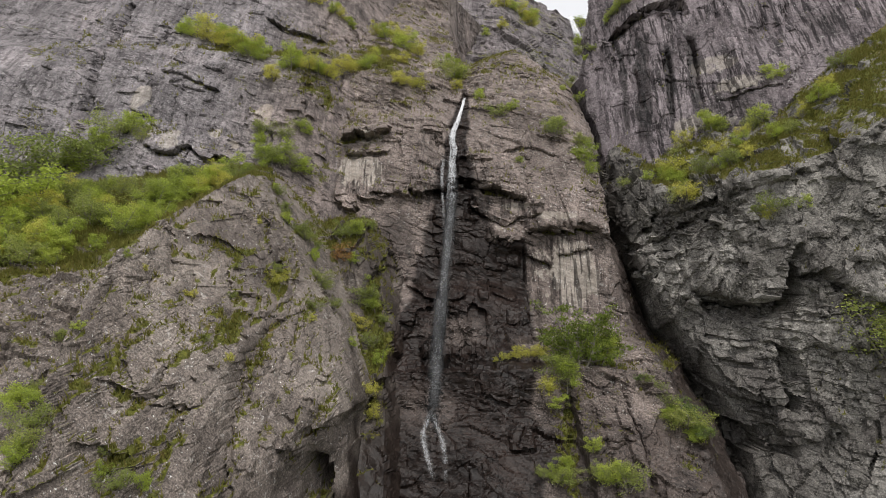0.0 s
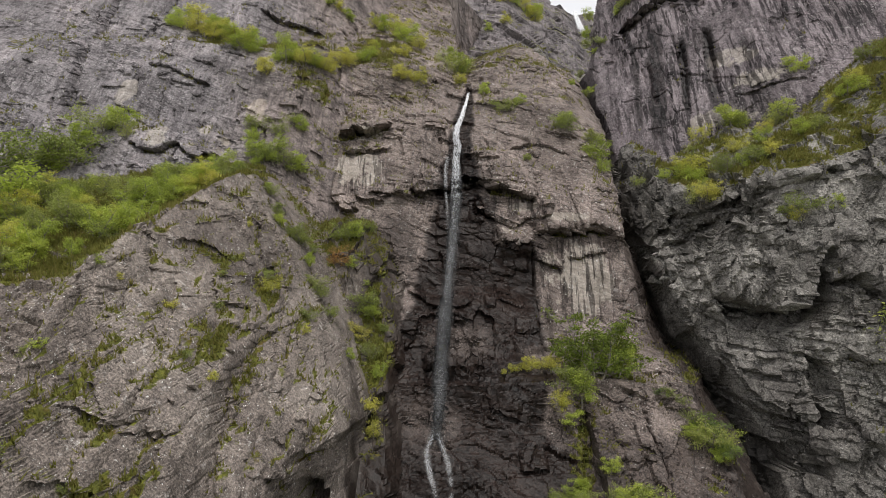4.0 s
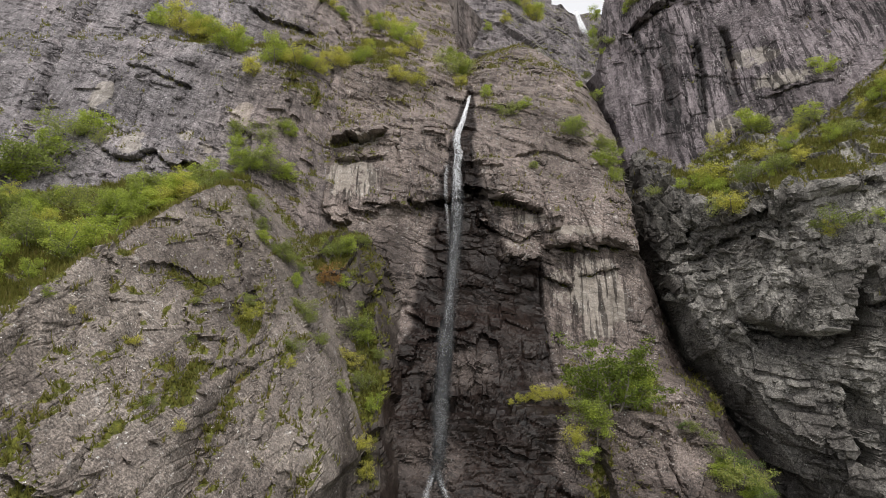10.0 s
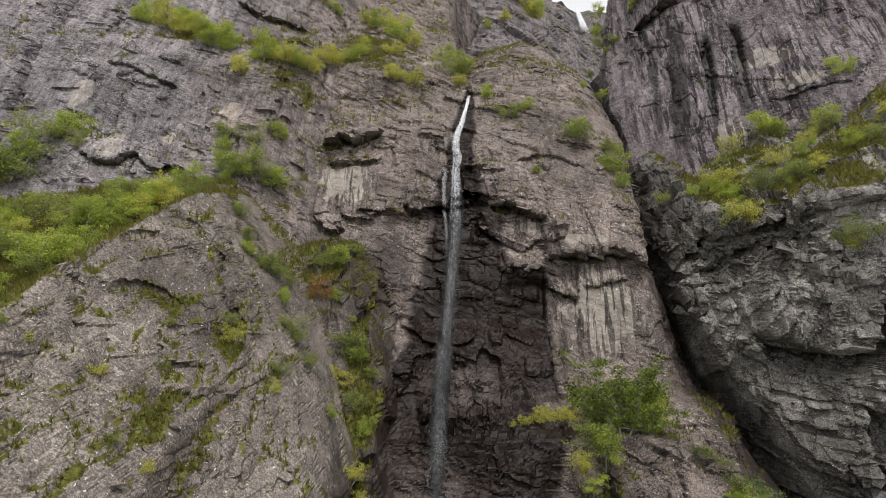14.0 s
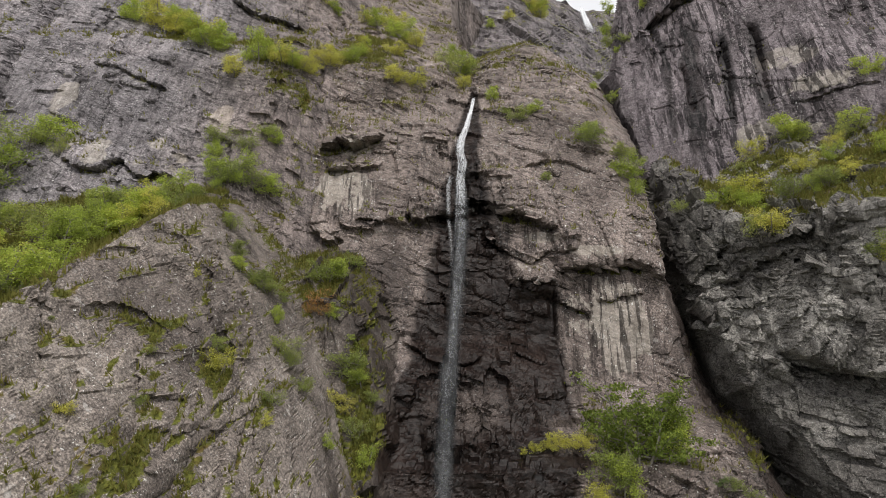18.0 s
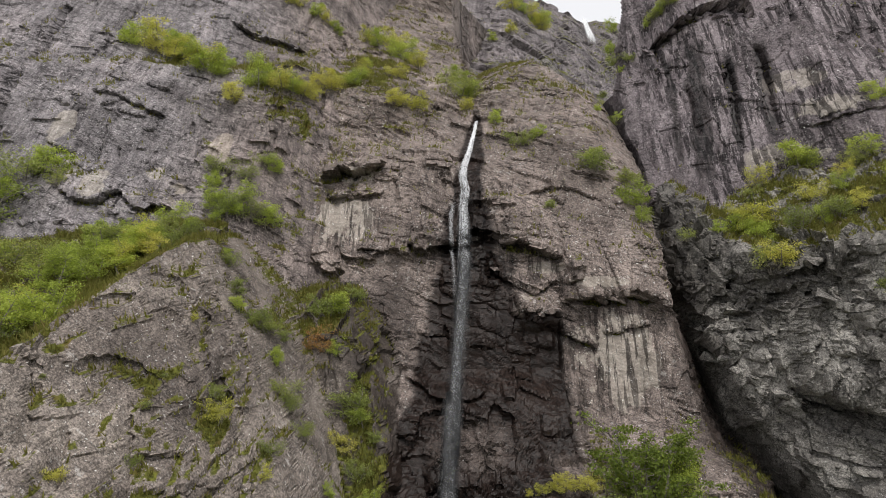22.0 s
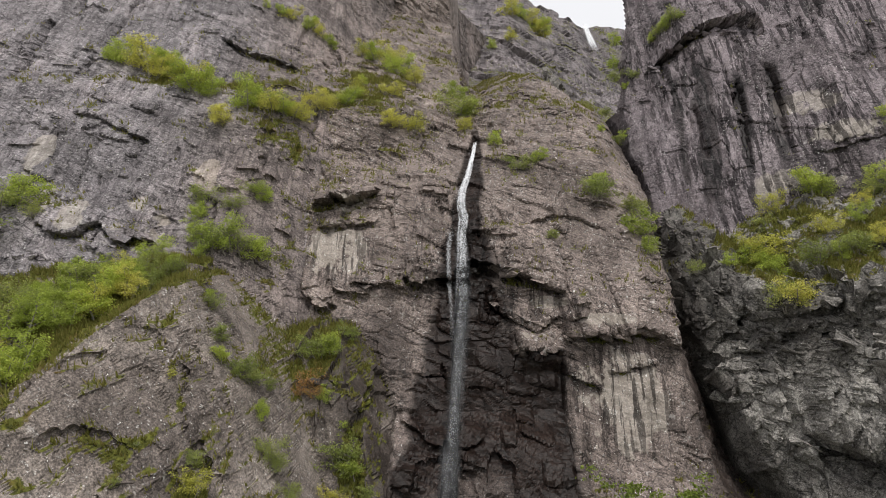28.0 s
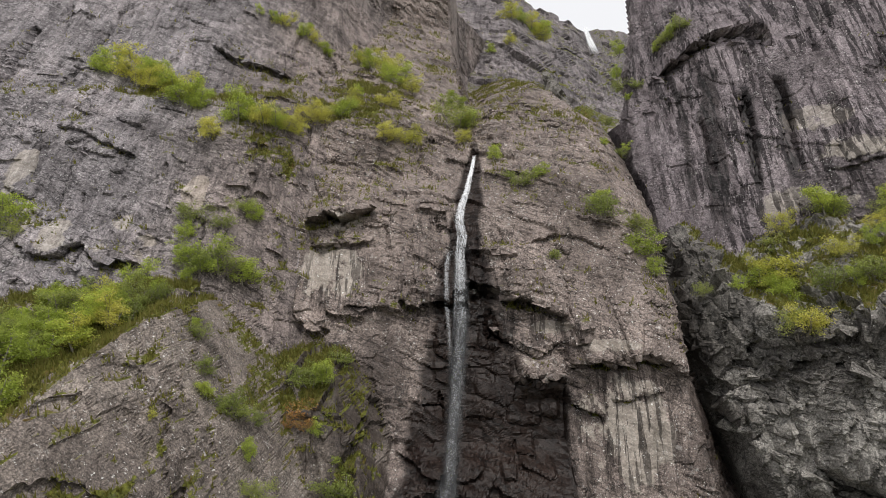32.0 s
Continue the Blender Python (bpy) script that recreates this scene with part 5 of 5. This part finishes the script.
RIB_BUSHES = ((-7.4, 24.9, 2.7), (-6.2, 24.5, 1.5), (-6.2, 28.1, 0.8), (-6.3, 25.3, 0.9), (-7.1, 26.9, 1.3), (-7.4, 22.8, 1.8), (-6.4, 21.6, 1.9), (-5.6, 19.7, 1.7), (-6.1, 17.5, 1.6), (-5.5, 23.6, 1.0), (-7.7, 21.3, 1.0), (-5.7, 15.7, 1.5))
RUST = ((-9.9, 30.0, 1.7), (-9.2, 29.1, 1.4), (-10.4, 29.5, 1.1))
DOME_BUSHES = ((1.1, 55.3, 3.2), (1.9, 55.2, 2.9), (12.7, 44.3, 2.6), (12.6, 45.5, 2.2), (8.5, 40.6, 1.1), (16.1, 40.8, 2.9), (15.7, 43.2, 1.8), (16.3, 39.2, 2.0), (19.9, 37.8, 1.5), (21.9, 38.3, 1.3), (6.9, 47.6, 1.6), (8.6, 48.5, 1.4), (5.5, 48.1, 1.4), (4.4, 50.8, 1.7))
NOTCH = ((34.8, 88.3, 6.3), (37.3, 90.3, 7.3), (19.7, 62.7, 3.6), (36.7, 91.9, 5.6), (20.9, 67.0, 3.0), (19.7, 61.0, 2.6), (19.9, 59.3, 1.8), (20.7, 60.4, 2.3), (15.4, 52.5, 1.8), (17.7, 52.1, 2.1), (19.0, 53.2, 1.8), (23.4, 64.8, 2.7), (23.9, 65.6, 3.0), (24.7, 66.0, 3.0), (22.8, 64.3, 2.1), (19.0, 57.9, 1.7))
FAR_LEDGES = ((14.8, 97.0, 3.9), (17.5, 97.4, 4.5), (19.4, 96.4, 4.7), (21.2, 94.1, 4.5), (21.7, 92.9, 4.7), (31.4, 101.9, 2.3), (24.3, 91.3, 3.1), (25.6, 95.4, 3.5), (13.5, 89.0, 3.2), (9.8, 86.6, 2.6), (2.7, 66.7, 2.8), (1.0, 59.1, 2.3), (2.0, 53.2, 1.8), (5.6, 86.8, 2.8))
STREAKED_WALL = ((36.4, 49.4, 2.4), (42.2, 50.2, 2.0), (25.3, 38.7, 2.8), (24.5, 36.8, 2.8), (23.9, 35.1, 2.7), (24.2, 35.1, 2.1), (24.3, 38.3, 2.2), (26.4, 41.4, 2.3), (27.5, 42.6, 2.6), (30.1, 43.5, 2.8), (30.7, 44.0, 2.3), (28.6, 40.3, 2.1), (33.8, 44.4, 2.4), (32.9, 43.7, 2.1), (32.0, 42.7, 1.8), (30.7, 41.4, 1.8))
RIGHT_LIP = ((27.7, 38.1, 2.0), (28.6, 38.6, 2.0), (29.7, 39.3, 1.7), (32.9, 41.2, 1.8), (34.2, 42.2, 2.0), (36.2, 43.9, 1.8), (37.5, 44.8, 1.9), (30.0, 33.1, 2.2), (29.5, 32.4, 1.7), (31.9, 33.2, 1.5), (28.8, 33.2, 1.3), (24.7, 39.2, 1.9), (24.7, 37.5, 2.1), (26.6, 37.7, 2.1), (39.2, 46.6, 1.7), (38.3, 45.0, 1.8))
LOW_RIGHT = ((19.2, 16.5, 1.6), (19.9, 15.4, 2.8), (20.4, 14.8, 2.3), (21.0, 14.1, 1.8), (18.6, 17.6, 1.1), (16.9, 18.6, 0.9), (17.5, 18.2, 1.1))
LOW_CENTRE = ((14.3, 10.7, 2.7), (13.1, 11.1, 2.1), (12.2, 11.3, 1.9), (8.9, 11.0, 1.7), (7.9, 11.2, 1.4), (9.9, 11.9, 1.4), (9.6, 10.9, 1.9), (9.7, 16.4, 1.8), (10.1, 15.5, 1.7), (11.9, 13.2, 1.5), (19.6, 14.7, 2.3), (20.3, 13.6, 2.1), (35.7, 21.2, 5.6), (18.9, 15.5, 1.6))
BIG_YELLOW = ((5.7, 19.8, 1.0), (6.6, 19.9, 1.2), (7.6, 19.9, 1.5), (8.6, 19.9, 1.6), (4.8, 19.8, 0.7))
FOOT_LEFT = ((-18.4, 18.7, 2.1), (-18.9, 20.3, 1.6), (-18.7, 19.5, 1.9), (-18.3, 18.1, 2.1), (-23.8, 20.0, 1.8), (-16.0, 16.9, 1.4), (-15.4, 16.4, 1.6), (-19.6, 23.5, 1.0), (-24.5, 22.9, 1.5), (-19.9, 27.8, 1.3), (-25.0, 28.0, 1.9), (-14.5, 16.0, 1.4), (-16.5, 17.6, 0.9), (-25.0, 18.6, 3.2))
FACE_TUFTS = ((-14.9, 22.6, 0.8), (-13.6, 21.2, 0.9), (-15.0, 27.5, 0.6), (-12.5, 26.4, 1.6), (-13.0, 27.5, 1.1), (-16.5, 25.4, 0.8), (-14.6, 25.3, 0.7), (-16.9, 29.8, 0.4), (-10.1, 24.6, 1.1), (-10.0, 23.6, 0.7), (-15.1, 28.9, 0.5), (-18.9, 27.0, 0.5), (-18.4, 29.3, 0.3), (-15.1, 31.8, 0.6))

rng = random.Random(5)
for group, rows, kinds in (
    ("bushes of the upper belt", UPPER_BELT, ("birch", "birch", "yellow")), ("yellow bushes of the upper belt", UPPER_YELLOW, ("yellow",)),
    ("bushes of the high ledges", HIGH_LEDGES, ("birch", "yellow")), ("bushes of the left wall", LEFT_BUSHES, ("birch", "shrub")),
    ("bushes behind the buttress", APEX_BUSHES, ("birch", "shrub")), ("bushes of the mossy gully", GULLY_BUSHES, ("shrub", "shrub", "birch")),
    ("bushes of the mossy rib", RIB_BUSHES, ("shrub", "birch", "yellow")), ("autumn shrubs", RUST, ("rust",)),
    ("bushes of the dome", DOME_BUSHES, ("shrub", "birch")), ("bushes of the notch", NOTCH, ("birch", "shrub")),
    ("bushes of the far ledges", FAR_LEDGES, ("yellow", "birch")), ("bushes above the green ledge", STREAKED_WALL, ("birch", "shrub", "yellow")),
    ("bushes of the green ledge", RIGHT_LIP, ("birch", "shrub", "yellow")), ("bushes of the right gully", LOW_RIGHT, ("shrub", "dark")),
    ("bushes of the lower wall", LOW_CENTRE, ("shrub", "birch")), ("yellow bushes on the wet step", BIG_YELLOW, ("yellow",)),
    ("bushes of the left gully", FOOT_LEFT, ("shrub", "birch")), ("tufts on the buttress", FACE_TUFTS, ("shrub", "yellow")),
):
    for k, (x, z, h) in enumerate(rows):
        grow(kinds[k % len(kinds)], x, z, h * (0.72 if rows in (GULLY_BUSHES, FOOT_LEFT) else 0.65 if rows is NOTCH else 1.0) * rng.uniform(0.95, 1.2), rng, group, rng.uniform(0.95, 1.35))

# the birch wood on the shelf
made = 0
while made < 125:
    x, z = rng.uniform(-50, -17.2), rng.uniform(26.5, 37.4)
    i, j = np.searchsorted(ZS, z), np.searchsorted(XS, x)
    if which[i, j] != 7 or z < bend(x, (-50, 26.3), (-30, 27.6), (-24, 30.6), (-18, 33.6)) or z > bend(x, (-50, 35.5), (-26, 36), (-21, 37.4)):
        continue
    grow(("birch", "shrub", "birch", "birch", "shrub", "yellow")[made % 6], x, z, rng.uniform(1.7, 3.3), rng, "birch wood on the shelf", rng.uniform(0.95, 1.3))
    made += 1

made = 0
while made < 26:
    x, z = rng.uniform(-27, -16.4), rng.uniform(34.6, 38.6)
    if which[np.searchsorted(ZS, z), np.searchsorted(XS, x)] == 7:
        grow(("birch", "birch", "shrub")[made % 3], x, z, rng.uniform(1.4, 2.5), rng, "birch wood on the shelf", rng.uniform(0.95, 1.3))
        made += 1

# the large rowan above the wet step
grow("rowan", 12.0, 19.4, 7.4, rng, "rowan over the wet step", 1.0)
grow("shrub", 10.0, 18.8, 3.4, rng, "bushes under the rowan", 1.0)
grow("birch", 13.9, 19.6, 3.6, rng, "bushes under the rowan", 0.95)
grow("yellow", 9.4, 17.2, 2.2, rng, "bushes under the rowan", 1.1)
grow("birch", 10.6, 17.6, 3.2, rng, "bushes under the rowan", 1.1)

for pool in SPARE.values():
    for ob in pool:
        for o in (*ob.children_recursive, ob):
            bpy.data.objects.remove(o)

# ---- grass and moss tufts on the ledges ----
g = np.random.default_rng(9)
cell = np.abs(np.gradient(V[:, :, 0], axis=1) * np.hypot(np.gradient(V[:, :, 2], axis=0), np.gradient(V[:, :, 1], axis=0))).ravel()
want = np.clip(verts[:, 2] * 0 + moss - 0.36, 0, 0.6) * cell * (which.ravel() != 6) * (verts[:, 2] > 8) * (np.abs(verts[:, 0]) < 48)
want = want / want.sum()
tuft = g.choice(len(verts), 75000, p=want)
foot = verts[tuft] + g.normal(0, 0.09, (len(tuft), 3)) * np.array([1, 0.3, 1])
tall = g.uniform(0.10, 0.34, len(tuft))
vs, fs = [], []
for b in range(3):
    ang = g.uniform(0, 2 * np.pi, len(tuft))
    flat = np.stack([np.cos(ang), np.sin(ang), 0 * ang], 1)
    lean = g.normal(0, 0.45, (len(tuft), 3)) + np.array([0, -0.35, 1.0])
    vs.append(np.stack([foot - flat * 0.05, foot + flat * 0.05, foot + lean * tall[:, None]], 1))
vs = np.concatenate(vs).reshape(-1, 3)
GRASS = leaf_material("ledge_grass", (0.101, 0.101, 0.025), (0.227, 0.227, 0.055), (0.252, 0.185, 0.076))
tagged(mesh_from("ledge_grass", vs, np.arange(len(vs)).reshape(-1, 3), {}, GRASS), "short yellow-green grass and moss on the rock ledges", "grass", kind="stuff")

# ---- loose blocks and flakes wedged under the roofs ----
HOST = {nm: (bpy.data.objects[nm], mat) for nm, mat, _ in (r for r in NAMES if r)}


def block_mesh(seed, material):
    """An angular block of about one metre."""
    r = random.Random(seed)
    bm = bmesh.new()
    for _ in range(15):
        v = Vector((r.uniform(-1, 1), r.uniform(-1, 1), r.uniform(-1, 1)))
        k = max(abs(c) for c in v)
        bm.verts.new(v / k * 0.5 * r.uniform(0.8, 1.0))
    res = bmesh.ops.convex_hull(bm, input=bm.verts)
    bmesh.ops.delete(bm, geom=[g for g in res["geom_interior"] if isinstance(g, bmesh.types.BMVert)], context="VERTS")
    me = bpy.data.meshes.new("rock_block")
    bm.to_mesh(me)
    bm.free()
    me.materials.append(material)
    return me


rng = random.Random(17)
for host, count, low, high, line in (
    ("cliff_wall_centre", 12, 0.5, 1.3, ((5.0, 32.3), (9.0, 31.7), (10.4, 32.0))), ("cliff_wall_centre", 16, 0.5, 1.5, ((8.8, 32.9), (11.8, 32.8), (14.5, 33.4), (17.4, 31.6))),
    ("cliff_wall_centre", 12, 0.4, 1.2, ((2.8, 35.2), (6.7, 33.5), (10.2, 34.6))), ("cliff_wall_centre", 12, 0.4, 1.4, ((1.5, 38.6), (5.2, 37.8), (9.0, 36.2))),
    ("cliff_wall_centre", 10, 0.4, 1.2, ((-11.5, 44.2), (-9.0, 44.5), (-6.2, 45.2))), ("cliff_wall_centre", 8, 0.4, 1.0, ((-11, 42.0), (-6.4, 42.5))),
    ("cliff_wall_centre", 9, 0.4, 1.0, ((-11.8, 36.0), (-9, 36.4), (-4.6, 37.3))), ("cliff_wall_centre", 7, 0.4, 0.9, ((-15, 48.2), (-11.8, 47.1))),
    ("cliff_wall_right", 22, 0.6, 1.8, ((20.8, 28.6), (23.8, 26.0), (26.2, 24.6), (28.4, 25.4), (30.4, 29.5))), ("cliff_wall_right", 14, 0.5, 1.4, ((21.8, 30.9), (26.4, 32.8), (28, 33.2))),
    ("cliff_wall_right", 12, 0.5, 1.6, ((30.6, 27.3), (34.1, 26.2), (38, 23.8))), ("cliff_wall_right", 12, 0.5, 1.5, ((23.4, 34.2), (28, 34.6), (33, 37))),
    ("cliff_wall_right", 10, 0.4, 1.3, ((24.6, 21.2), (29, 21.6), (35, 22.4))), ("cliff_wall_left", 14, 0.4, 1.2, ((-33, 38.7), (-28, 38.9), (-22, 41.0))),
    ("cliff_wall_left", 12, 0.4, 1.2, ((-36, 51), (-31, 50.2), (-26, 47.6))), ("cliff_wall_left", 10, 0.4, 1.3, ((-24, 64.4), (-19, 61.8), (-16, 60.5))),
    ("rock_buttress", 10, 0.3, 0.9, ((-10.5, 17.5), (-9.3, 18.6), (-8.4, 20.4))), ("rock_buttress", 8, 0.3, 0.8, ((-18, 21.2), (-14.5, 20.6), (-12.5, 24.2))),
    ("cliff_tower_right", 14, 0.5, 1.6, ((22.5, 61), (26.5, 64.2), (31.4, 61.6))),
):
    owner_ob, mat = HOST[host]
    shapes = [block_mesh(rng.randrange(9999), mat) for _ in range(5)]
    total = len(line) - 1
    for k in range(count):
        t = (k + rng.uniform(0.1, 0.9)) / count * total
        a, b = line[int(t)], line[min(int(t) + 1, total)]
        x, z = a[0] + (b[0] - a[0]) * (t % 1), a[1] + (b[1] - a[1]) * (t % 1) + rng.uniform(-0.25, 0.35)
        p, n = surface(x, z)
        w = rng.uniform(low, high)
        ob = new("rock_block", shapes[k % 5])
        ob.parent = owner_ob
        ob.matrix_basis = Matrix.LocRotScale(p + Vector((0, 0.12 * w, 0)), Euler((radians(rng.gauss(8, 12)), radians(rng.gauss(14, 12)), radians(rng.gauss(0, 25)))),
                                             Vector((w * rng.uniform(0.8, 1.5), w * rng.uniform(0.8, 1.2), w * rng.uniform(0.3, 0.6))))
